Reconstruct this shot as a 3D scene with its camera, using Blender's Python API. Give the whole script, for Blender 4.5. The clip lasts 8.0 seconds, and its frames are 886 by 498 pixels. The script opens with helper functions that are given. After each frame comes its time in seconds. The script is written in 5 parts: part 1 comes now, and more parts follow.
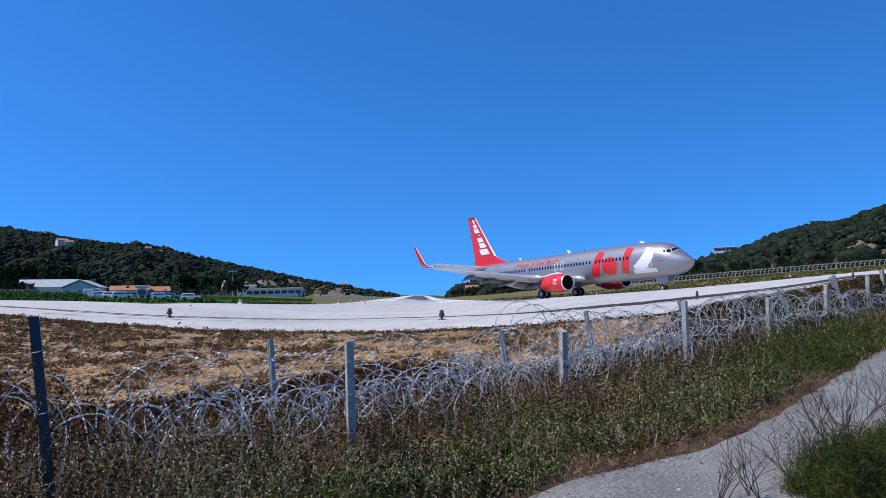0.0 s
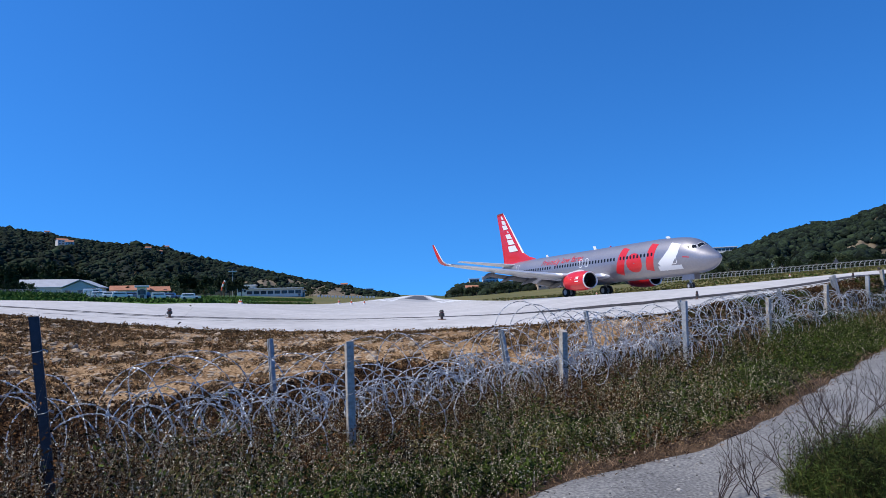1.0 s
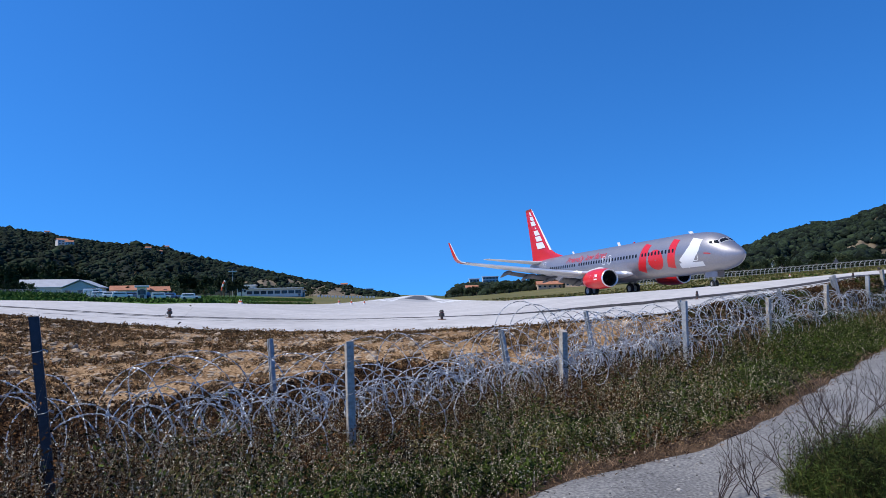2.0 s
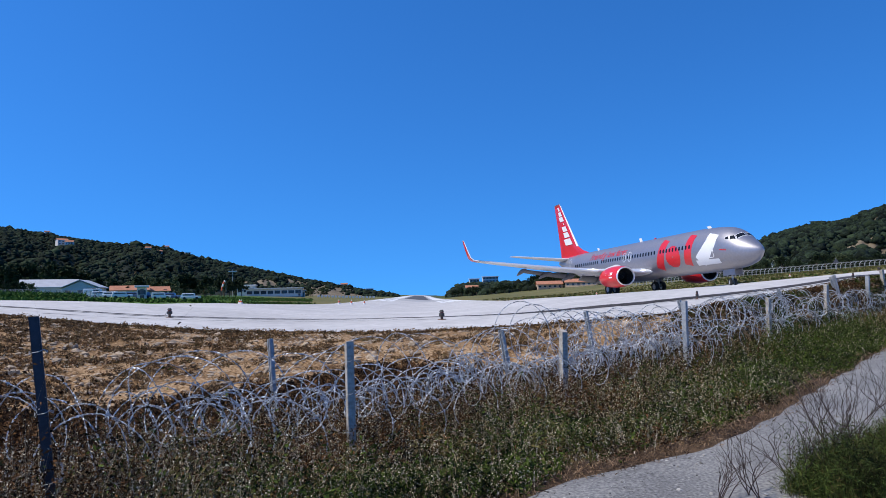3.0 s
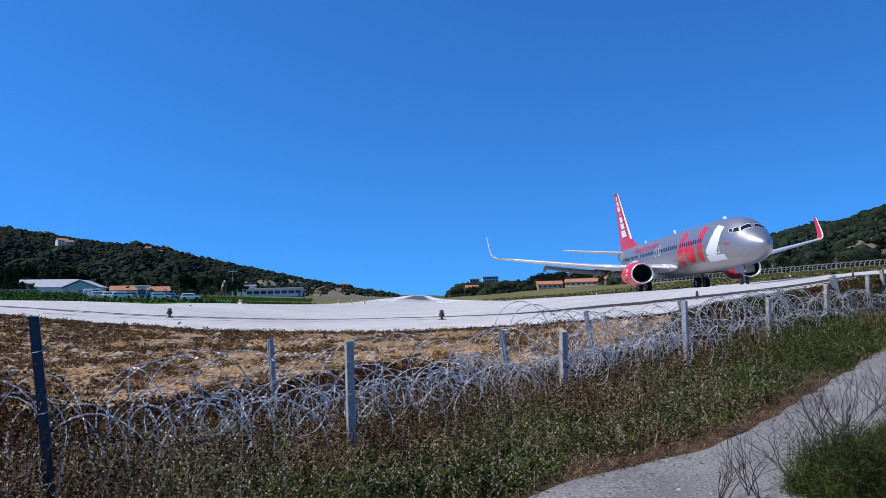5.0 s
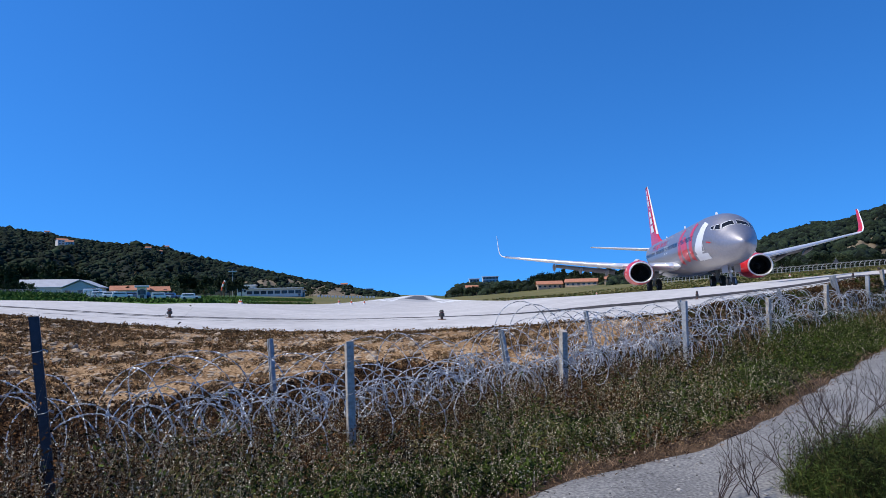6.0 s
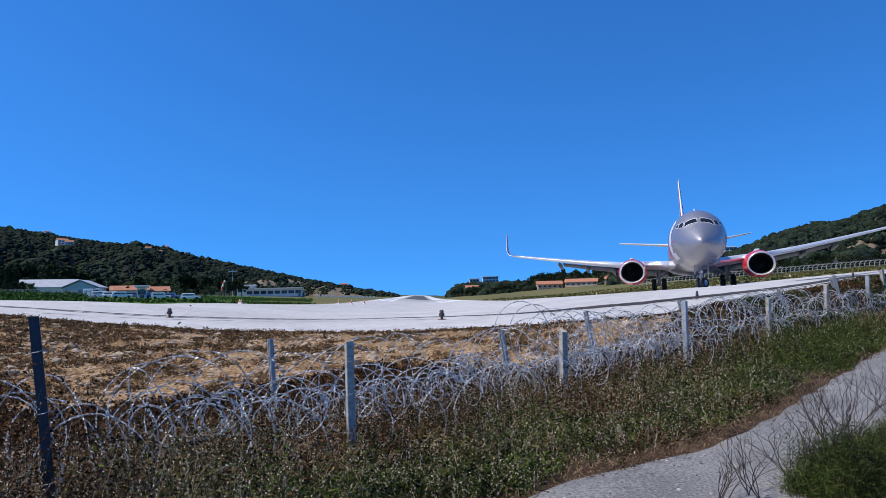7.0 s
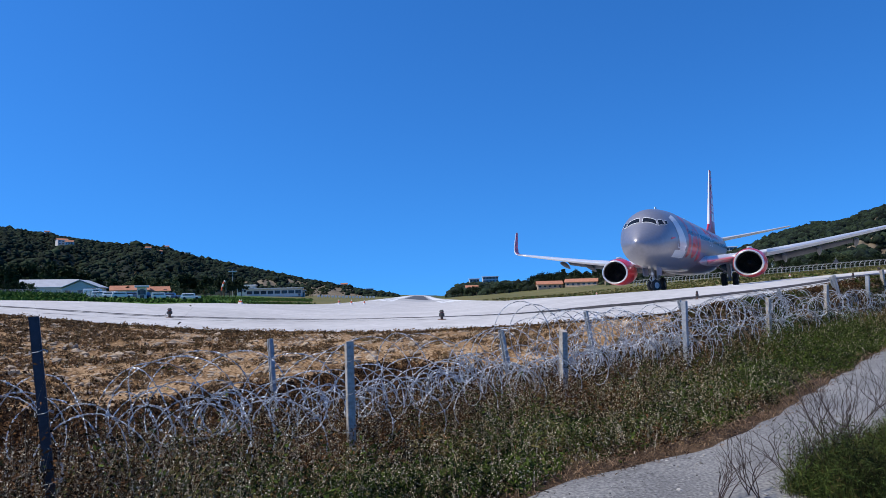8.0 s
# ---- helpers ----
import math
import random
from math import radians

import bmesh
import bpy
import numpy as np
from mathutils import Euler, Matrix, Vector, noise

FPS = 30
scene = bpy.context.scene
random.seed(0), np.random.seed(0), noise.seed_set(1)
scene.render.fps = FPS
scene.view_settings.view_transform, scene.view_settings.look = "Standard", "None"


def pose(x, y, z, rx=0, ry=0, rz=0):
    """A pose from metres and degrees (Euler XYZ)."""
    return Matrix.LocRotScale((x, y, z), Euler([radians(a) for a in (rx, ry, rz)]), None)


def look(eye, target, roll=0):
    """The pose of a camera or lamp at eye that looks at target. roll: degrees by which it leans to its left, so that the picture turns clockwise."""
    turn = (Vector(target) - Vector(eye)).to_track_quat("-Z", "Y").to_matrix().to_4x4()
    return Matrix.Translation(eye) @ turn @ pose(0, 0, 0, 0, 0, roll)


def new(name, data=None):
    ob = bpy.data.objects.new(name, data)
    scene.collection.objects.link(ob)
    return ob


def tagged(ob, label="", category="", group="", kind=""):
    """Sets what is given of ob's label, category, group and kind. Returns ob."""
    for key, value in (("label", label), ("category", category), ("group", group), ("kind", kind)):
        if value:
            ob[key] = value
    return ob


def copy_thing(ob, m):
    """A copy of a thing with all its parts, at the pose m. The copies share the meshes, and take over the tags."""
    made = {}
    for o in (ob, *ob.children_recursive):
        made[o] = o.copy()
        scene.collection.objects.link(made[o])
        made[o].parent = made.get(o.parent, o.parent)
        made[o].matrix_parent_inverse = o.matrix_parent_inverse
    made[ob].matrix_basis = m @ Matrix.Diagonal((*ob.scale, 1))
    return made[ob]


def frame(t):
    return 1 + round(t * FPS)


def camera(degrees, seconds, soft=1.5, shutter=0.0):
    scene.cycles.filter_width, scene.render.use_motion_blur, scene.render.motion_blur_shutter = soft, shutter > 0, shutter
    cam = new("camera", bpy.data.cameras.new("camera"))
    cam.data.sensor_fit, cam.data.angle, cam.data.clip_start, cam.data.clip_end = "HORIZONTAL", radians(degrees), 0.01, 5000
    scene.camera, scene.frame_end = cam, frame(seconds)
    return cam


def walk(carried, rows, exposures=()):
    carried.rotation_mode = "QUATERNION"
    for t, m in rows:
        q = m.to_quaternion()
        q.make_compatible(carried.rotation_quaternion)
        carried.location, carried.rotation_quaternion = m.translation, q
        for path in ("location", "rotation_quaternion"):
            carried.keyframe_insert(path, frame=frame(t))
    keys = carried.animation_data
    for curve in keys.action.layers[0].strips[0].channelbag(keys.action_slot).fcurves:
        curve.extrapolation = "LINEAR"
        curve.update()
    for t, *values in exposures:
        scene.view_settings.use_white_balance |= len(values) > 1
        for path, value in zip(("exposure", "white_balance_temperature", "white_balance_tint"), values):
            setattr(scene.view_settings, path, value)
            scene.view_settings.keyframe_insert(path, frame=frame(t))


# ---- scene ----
# ---------------------------------------------------------------- camera
EYE = 2.0
cam = camera(67.74, 8.0, soft=0.75)
CAM_POSE = look((0, 0, EYE), (0, math.cos(0.069), EYE + math.sin(0.069)), -1.547)
walk(cam, [(0.0, CAM_POSE), (8.0, CAM_POSE)])

# ---------------------------------------------------------------- world and sun
SUN_EL, SUN_AZ = 54.0, 256.0        # azimuth clockwise from +Y
world = bpy.data.worlds.new("world")
scene.world = world
world.use_nodes = True
wn, wl = world.node_tree.nodes, world.node_tree.links
sky = wn.new("ShaderNodeTexSky")
sky.sky_type = "NISHITA"
sky.sun_disc = False
sky.sun_elevation, sky.sun_rotation = radians(SUN_EL), radians(SUN_AZ)
sky.altitude, sky.air_density, sky.dust_density, sky.ozone_density = 0, 1.0, 0.1, 2.0
geo = wn.new("ShaderNodeTexCoord")
lift = wn.new("ShaderNodeMapping")
lift.inputs["Location"].default_value, lift.inputs["Scale"].default_value = (0, 0, 0.16), (1, 1, 0.9)
wl.new(geo.outputs["Generated"], lift.inputs["Vector"])
wl.new(lift.outputs[0], sky.inputs["Vector"])
tint = wn.new("ShaderNodeMix")
tint.data_type, tint.blend_type = "RGBA", "MULTIPLY"
tint.inputs["Factor"].default_value = 1.0
for a_, b_ in ((sky.outputs[0], tint.inputs[6]), (tint.outputs[2], wn["Background"].inputs[0])):
    wl.new(a_, b_)
tint.inputs[7].default_value = (0.238, 0.79, 1.46, 1)
wn["Background"].inputs[1].default_value = 0.125

sun_data = bpy.data.lights.new("sun", "SUN")
sun_data.energy, sun_data.angle, sun_data.color = 4.5, radians(0.53), (1.0, 0.93, 0.82)
sun = new("sun", sun_data)
el, az = radians(SUN_EL), radians(SUN_AZ)
SUN_DIR = Vector((math.sin(az) * math.cos(el), math.cos(az) * math.cos(el), math.sin(el)))
sun.matrix_world = Matrix.Translation((0, 0, 60)) @ SUN_DIR.to_track_quat("Z", "Y").to_matrix().to_4x4()


# ---------------------------------------------------------------- materials
def material(name, c1, c2=None, rough=0.8, metal=0.0, scale=2.0, fine=25.0, bump=0.0, coat=0.0, spec=0.5, mix=0.5, island=0.0, obj=0.0, c3=None, edge=0.14):
    """Two colours mixed by coarse and fine noise, with relief by the fine one; island and obj: spread of brightness between loose pieces or objects."""
    m = bpy.data.materials.new(name)
    m.use_nodes = True
    n, l = m.node_tree.nodes, m.node_tree.links
    b = n["Principled BSDF"]
    b.inputs["Roughness"].default_value, b.inputs["Metallic"].default_value = rough, metal
    b.inputs["Coat Weight"].default_value, b.inputs["Specular IOR Level"].default_value = coat, spec
    b.inputs["Coat Roughness"].default_value = 0.08
    c2 = c2 or tuple(v * 0.8 for v in c1)
    co = n.new("ShaderNodeTexCoord")
    a, f = n.new("ShaderNodeTexNoise"), n.new("ShaderNodeTexNoise")
    for node, s, d in ((a, scale, 4), (f, fine, 3)):
        node.inputs["Scale"].default_value, node.inputs["Detail"].default_value = s, d
        l.new(co.outputs["Object"], node.inputs["Vector"])
    add = n.new("ShaderNodeMath"); add.operation = "MULTIPLY_ADD"
    l.new(f.outputs[0], add.inputs[0]); add.inputs[1].default_value = 1 - mix
    sc = n.new("ShaderNodeMath"); sc.operation = "MULTIPLY"
    l.new(a.outputs[0], sc.inputs[0]); sc.inputs[1].default_value = mix
    l.new(sc.outputs[0], add.inputs[2])
    ramp = n.new("ShaderNodeValToRGB")
    ramp.color_ramp.elements[0].position, ramp.color_ramp.elements[1].position = 0.5 - edge, 0.5 + edge
    ramp.color_ramp.elements[0].color, ramp.color_ramp.elements[1].color = (*c2, 1), (*c1, 1)
    if c3:
        e = ramp.color_ramp.elements.new(0.5); e.color = (*c3, 1)
    l.new(add.outputs[0], ramp.inputs[0])
    out = ramp.outputs[0]
    for spread, node, sock in ((island, "ShaderNodeNewGeometry", "Random Per Island"), (obj, "ShaderNodeObjectInfo", "Random")):
        if spread:
            g = n.new(node)
            mr = n.new("ShaderNodeMapRange")
            mr.inputs["To Min"].default_value, mr.inputs["To Max"].default_value = 1 - spread, 1 + spread
            l.new(g.outputs[sock], mr.inputs["Value"])
            h = n.new("ShaderNodeHueSaturation")
            l.new(mr.outputs[0], h.inputs["Value"]); l.new(out, h.inputs["Color"])
            out = h.outputs[0]
    l.new(out, b.inputs["Base Color"])
    if bump:
        bp = n.new("ShaderNodeBump")
        bp.inputs["Strength"].default_value, bp.inputs["Distance"].default_value = min(1.0, bump * 10), bump
        l.new(add.outputs[0], bp.inputs["Height"]); l.new(bp.outputs[0], b.inputs["Normal"])
    return m


M_SOIL = material("dry_soil", (0.44, 0.30, 0.17), (0.075, 0.043, 0.021), 0.95, scale=0.9, fine=17, bump=0.04, mix=0.35, edge=0.1, c3=(0.235, 0.135, 0.057), spec=0.12)
M_VERGE = material("verge_soil", (0.075, 0.052, 0.03), (0.025, 0.018, 0.012), 0.95, scale=1.2, fine=16, bump=0.03, spec=0.12)
M_GRASS_L = material("green_field", (0.10, 0.17, 0.035), (0.05, 0.10, 0.02), 0.9, scale=0.08, fine=1.6, bump=0.05, spec=0.12)
M_GRASS_D = material("dry_field", (0.20, 0.165, 0.065), (0.085, 0.095, 0.03), 0.9, scale=0.07, fine=1.2, bump=0.05, spec=0.12)
M_SCRUB = material("far_scrub", (0.10, 0.12, 0.045), (0.05, 0.065, 0.025), 0.95, scale=0.02, fine=0.3, bump=0.1, spec=0.12)
M_CONC = material("pale_concrete", (0.585, 0.56, 0.525), (0.40, 0.38, 0.355), 0.85, scale=0.16, fine=2.2, bump=0.004)
M_RUNWAY = material("worn_asphalt", (0.44, 0.43, 0.41), (0.34, 0.33, 0.32), 0.85, scale=0.05, fine=2.0, bump=0.004)
M_PAINT = material("road_paint", (0.78, 0.78, 0.76), (0.6, 0.6, 0.58), 0.7, scale=0.5, fine=8)
M_RUBBER = material("rubber_marks", (0.055, 0.055, 0.057), (0.11, 0.108, 0.105), 0.8, scale=0.4, fine=5)
M_TAR = material("tar_joint", (0.022, 0.018, 0.016), (0.06, 0.05, 0.043), 0.8, scale=0.8, fine=7)
M_PATH = material("worn_path_asphalt", (0.31, 0.295, 0.265), (0.085, 0.08, 0.074), 0.9, scale=1.1, fine=42, bump=0.012, mix=0.3, c3=(0.185, 0.18, 0.17), edge=0.15)
M_SEA = material("sea", (0.03, 0.12, 0.25), (0.025, 0.10, 0.21), 0.2, scale=0.01, fine=0.2)


# ---------------------------------------------------------------- helpers for meshes
def mesh_object(name, verts, faces, mat, smooth=False, parent=None, label="", mats=None, index=None):
    me = bpy.data.meshes.new(name)
    me.from_pydata([tuple(map(float, v)) for v in verts], [], [tuple(map(int, f)) for f in faces])
    for mm in (mats or [mat]):
        me.materials.append(mm)
    if index is not None:
        me.polygons.foreach_set("material_index", list(map(int, index)))
    if smooth:
        me.polygons.foreach_set("use_smooth", [True] * len(me.polygons))
    me.update()
    ob = new(name, me)
    if parent:
        ob.parent = parent
    if label:
        ob["label"] = label
    return ob


def part(name, bm, mat, parent=None, label="", smooth=False):
    me = bpy.data.meshes.new(name)
    bm.to_mesh(me)
    bm.free()
    me.materials.append(mat)
    if smooth:
        me.polygons.foreach_set("use_smooth", [True] * len(me.polygons))
    ob = new(name, me)
    if parent:
        ob.parent = parent
    if label:
        ob["label"] = label
    return ob


def box(bm, x0, x1, y0, y1, z0, z1, bevel=0.0):
    r = bmesh.ops.create_cube(bm, size=1.0, matrix=Matrix.Translation(((x0 + x1) / 2, (y0 + y1) / 2, (z0 + z1) / 2)) @ Matrix.Diagonal((x1 - x0, y1 - y0, z1 - z0, 1)))
    if bevel:
        ed = list({e for v in r["verts"] for e in v.link_edges})
        bmesh.ops.bevel(bm, geom=ed, offset=bevel, segments=2, affect="EDGES", profile=0.6)
    return r


def rod(bm, a, b, r0, r1=None, seg=8):
    a, b = Vector(a), Vector(b)
    d = b - a
    m = Matrix.Translation((a + b) / 2) @ d.to_track_quat("Z", "Y").to_matrix().to_4x4()
    bmesh.ops.create_cone(bm, cap_ends=True, segments=seg, radius1=r0, radius2=r0 if r1 is None else r1, depth=d.length, matrix=m)


def grid_faces(nu, nv, close_v=False, off=0):
    out = []
    for i in range(nu - 1):
        for j in range(nv if close_v else nv - 1):
            k = (j + 1) % nv
            out.append((off + i * nv + j, off + (i + 1) * nv + j, off + (i + 1) * nv + k, off + i * nv + k))
    return out


# ---------------------------------------------------------------- the lie of the land
R2 = math.sqrt(2.0)


def soft(q, w=3.0):
    return w * np.logaddexp(0.0, np.asarray(q, float) / w)


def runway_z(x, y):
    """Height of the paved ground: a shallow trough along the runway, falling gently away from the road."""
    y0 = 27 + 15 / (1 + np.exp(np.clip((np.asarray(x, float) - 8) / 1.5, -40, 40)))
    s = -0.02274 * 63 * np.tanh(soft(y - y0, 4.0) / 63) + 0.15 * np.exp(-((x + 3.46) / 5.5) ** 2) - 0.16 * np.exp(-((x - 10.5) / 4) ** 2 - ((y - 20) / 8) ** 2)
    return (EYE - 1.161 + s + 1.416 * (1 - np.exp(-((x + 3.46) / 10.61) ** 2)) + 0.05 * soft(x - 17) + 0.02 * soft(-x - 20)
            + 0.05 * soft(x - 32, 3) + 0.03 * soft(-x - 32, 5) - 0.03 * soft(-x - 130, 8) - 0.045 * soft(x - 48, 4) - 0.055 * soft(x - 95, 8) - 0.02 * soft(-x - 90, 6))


def near_edge(x):
    """The edge of the concrete towards the road."""
    a, b = 20.8 - 0.75 * soft(x + 4.5, 1.5), x + 8.9
    return b + soft(a - b, 0.5)


def road_z(x, y):
    return EYE - 1.5 + 0.0 * x


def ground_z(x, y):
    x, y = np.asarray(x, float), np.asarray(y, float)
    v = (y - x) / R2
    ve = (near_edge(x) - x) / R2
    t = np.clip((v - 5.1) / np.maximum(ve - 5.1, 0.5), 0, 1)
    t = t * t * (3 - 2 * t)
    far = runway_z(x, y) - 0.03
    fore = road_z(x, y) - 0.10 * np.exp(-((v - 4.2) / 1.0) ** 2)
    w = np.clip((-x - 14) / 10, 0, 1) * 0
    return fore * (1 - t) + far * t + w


def gz(x, y):
    return float(ground_z(x, y))


def centre(y):
    return -0.5 - 0.039 * np.asarray(y, float)


def spaced(a, b, n, p):
    return a + (b - a) * np.linspace(0, 1, n) ** p


# ---------------------------------------------------------------- ground
def build_ground():
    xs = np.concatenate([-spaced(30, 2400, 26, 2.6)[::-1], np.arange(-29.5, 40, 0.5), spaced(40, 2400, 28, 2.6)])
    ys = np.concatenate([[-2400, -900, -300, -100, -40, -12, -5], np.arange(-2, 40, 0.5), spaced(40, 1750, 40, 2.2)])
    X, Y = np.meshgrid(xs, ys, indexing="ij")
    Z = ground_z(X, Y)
    n1 = np.sin(X * 2.3 + 1.7 * np.sin(Y * 1.1)) * np.sin(Y * 1.9 + 1.3 * np.sin(X * 0.8))
    V = (Y - X) / R2
    dirt = (V > 3.4) & (Y < near_edge(X) - 0.5) & (np.abs(X) < 40)
    Z = Z + np.where(dirt, 0.035 * n1, 0)
    Z = Z - np.clip((Y - 1500) / 250, 0, 1) * 12
    verts = np.stack([X, Y, Z], -1).reshape(-1, 3)
    nu, nv = X.shape
    faces = grid_faces(nu, nv)
    f = np.array(faces)
    c = verts[f].mean(1)
    v = (c[:, 1] - c[:, 0]) / R2
    idx = np.zeros(len(f), int)
    idx[v < 3.6] = 1
    left = (c[:, 1] > 33) & (c[:, 0] < centre(c[:, 1]) - 13)
    idx[left] = 3
    idx[left & (c[:, 0] < -0.27 * c[:, 1])] = 2
    idx[(c[:, 1] > 30) & (c[:, 0] > centre(c[:, 1]) + 13)] = 3
    idx[(c[:, 1] > 420) | (np.abs(c[:, 0]) > 300)] = 4
    g = mesh_object("ground", verts, faces, None, True, mats=[M_SOIL, M_VERGE, M_GRASS_L, M_GRASS_D, M_SCRUB], index=idx)
    tagged(g, "dry stony soil and grass beside the runway", "ground", kind="structure")


def sheet(name, X, Y, lift, mat, label, category, zf=runway_z):
    Z = zf(X, Y) + lift
    nu, nv = X.shape
    o = mesh_object(name, np.stack([X, Y, Z], -1).reshape(-1, 3), grid_faces(nu, nv), mat, True)
    return tagged(o, label, category, kind="structure")


PAD_Y = 36.0


def pad_right(y):
    y = np.asarray(y, float)
    bulge = 44 - 0.012 * np.clip(y - 48, 0, None) ** 2
    return np.maximum(np.minimum(y - 8.9, bulge), centre(y) + 14.0)


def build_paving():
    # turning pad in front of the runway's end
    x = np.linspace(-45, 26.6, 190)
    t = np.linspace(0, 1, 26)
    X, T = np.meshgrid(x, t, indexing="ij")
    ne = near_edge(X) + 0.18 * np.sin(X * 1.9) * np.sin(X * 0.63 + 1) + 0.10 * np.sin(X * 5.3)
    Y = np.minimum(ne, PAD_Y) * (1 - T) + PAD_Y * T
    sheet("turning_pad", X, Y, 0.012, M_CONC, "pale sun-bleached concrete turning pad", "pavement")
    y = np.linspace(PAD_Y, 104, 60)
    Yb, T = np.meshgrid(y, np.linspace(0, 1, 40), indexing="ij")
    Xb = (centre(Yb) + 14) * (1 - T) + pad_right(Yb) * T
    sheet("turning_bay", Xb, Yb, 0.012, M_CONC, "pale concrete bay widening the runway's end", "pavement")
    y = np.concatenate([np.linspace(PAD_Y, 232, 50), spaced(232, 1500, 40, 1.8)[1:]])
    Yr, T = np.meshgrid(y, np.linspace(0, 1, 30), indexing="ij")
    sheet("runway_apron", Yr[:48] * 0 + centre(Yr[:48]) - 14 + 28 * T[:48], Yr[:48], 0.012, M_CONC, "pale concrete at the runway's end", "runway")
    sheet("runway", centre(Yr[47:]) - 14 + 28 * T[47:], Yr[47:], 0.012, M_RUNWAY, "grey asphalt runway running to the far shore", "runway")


build_ground()
build_paving()
sea = mesh_object("water", [(-4500, 1500, EYE - 14), (4500, 1500, EYE - 14), (4500, 4900, EYE - 14), (-4500, 4900, EYE - 14)], [(0, 1, 2, 3)], M_SEA)
tagged(sea, "calm blue sea on the horizon", "sea", kind="structure")
# ---------------------------------------------------------------- aircraft materials
M_SILVER = material("silver_paint", (0.33, 0.325, 0.355), (0.285, 0.28, 0.31), 0.46, 0.6, scale=0.5, fine=6, coat=0.3)
M_RED = material("red_paint", (0.70, 0.022, 0.028), (0.62, 0.018, 0.022), 0.35, scale=0.7, fine=9, coat=0.3)
M_WHITE = material("white_paint", (0.82, 0.82, 0.82), (0.76, 0.76, 0.76), 0.4, scale=0.7, fine=9, coat=0.2)
M_WING = material("wing_grey", (0.62, 0.63, 0.65), (0.55, 0.56, 0.58), 0.4, 0.1, scale=0.8, fine=7)
M_CHROME = material("polished_metal", (0.85, 0.85, 0.85), (0.78, 0.78, 0.78), 0.3, 0.6, scale=1, fine=10)
M_FLAP = material("flap_grey", (0.11, 0.11, 0.125), (0.06, 0.06, 0.07), 0.5, 0.1, scale=1, fine=8)
M_DARKGLASS = material("dark_glass", (0.012, 0.014, 0.018), (0.018, 0.02, 0.024), 0.1, scale=1, fine=6, spec=0.25)
M_BLACK = material("engine_dark", (0.02, 0.02, 0.022), (0.012, 0.012, 0.013), 0.6, 0.2, scale=2, fine=9)
M_FAN = material("fan_metal", (0.10, 0.10, 0.11), (0.06, 0.06, 0.065), 0.4, 0.8, scale=2, fine=9)
M_TYRE = material("tyre_rubber", (0.022, 0.022, 0.023), (0.035, 0.034, 0.033), 0.85, scale=4, fine=40)
M_STRUT = material("gear_metal", (0.55, 0.56, 0.58), (0.32, 0.32, 0.33), 0.45, 0.4, scale=3, fine=20)


# ---------------------------------------------------------------- aircraft
def curve_through(xs, ys):
    """Monotone cubic through the given stations."""
    xs, ys = np.array(xs, float), np.array(ys, float)
    h, d = np.diff(xs), np.diff(ys) / np.diff(xs)
    m = np.concatenate([[d[0]], (d[:-1] + d[1:]) / 2, [d[-1]]])
    for i in range(len(d)):
        if d[i] == 0:
            m[i] = m[i + 1] = 0
    for i in range(1, len(d)):
        if d[i - 1] * d[i] <= 0:
            m[i] = 0

    def f(q):
        q = np.asarray(q, float)
        i = np.clip(np.searchsorted(xs, q) - 1, 0, len(h) - 1)
        t = np.clip((q - xs[i]) / h[i], 0, 1)
        return ((2 * t**3 - 3 * t**2 + 1) * ys[i] + (t**3 - 2 * t**2 + t) * h[i] * m[i]
                + (-2 * t**3 + 3 * t**2) * ys[i + 1] + (t**3 - t**2) * h[i] * m[i + 1])
    return f


NOSE = 3.95     # the tip lies this far before the nose wheel
ST = [0, 0.06, 0.2, 0.45, 0.8, 1.15, 1.45, 2.1, 2.9, 4.0, 6, 7.5, 25.5, 27.5, 29.5, 31.5, 33.5, 35.5, 37.3, 38.1]
skin_top = curve_through(ST, [2.85, 3.00, 3.15, 3.36, 3.62, 3.86, 4.05, 4.58, 4.98, 5.2, 5.35, 5.4, 5.4, 5.4, 5.4, 5.36, 5.3, 5.2, 5.03, 4.9])
skin_low = curve_through(ST, [2.85, 2.66, 2.47, 2.22, 1.97, 1.80, 1.70, 1.56, 1.5, 1.42, 1.36, 1.34, 1.34, 1.52, 1.95, 2.5, 3.08, 3.65, 4.2, 4.5])
skin_half = curve_through(ST, [0.0, 0.17, 0.34, 0.56, 0.81, 1.02, 1.17, 1.41, 1.60, 1.74, 1.85, 1.88, 1.88, 1.87, 1.8, 1.62, 1.34, 0.98, 0.52, 0.2])


def skin(s, th, side=1, off=0.0):
    """A point of the fuselage: s metres behind the nose, th radians down from the crown; side 1 is port."""
    zt, zb, w = float(skin_top(s)), float(skin_low(s)), float(skin_half(s))
    h = (zt - zb) / 2
    y, z = w * math.sin(th), h * math.cos(th)
    ny, nz = math.sin(th) / max(w, 1e-3), math.cos(th) / max(h, 1e-3)
    k = off / math.hypot(ny, nz)
    return (NOSE - s, side * (y + ny * k), (zt + zb) / 2 + z + nz * k)


def side_th(c):
    """Angle of a height c, along the skin, above the middle of the side."""
    return math.pi / 2 - c / 1.98


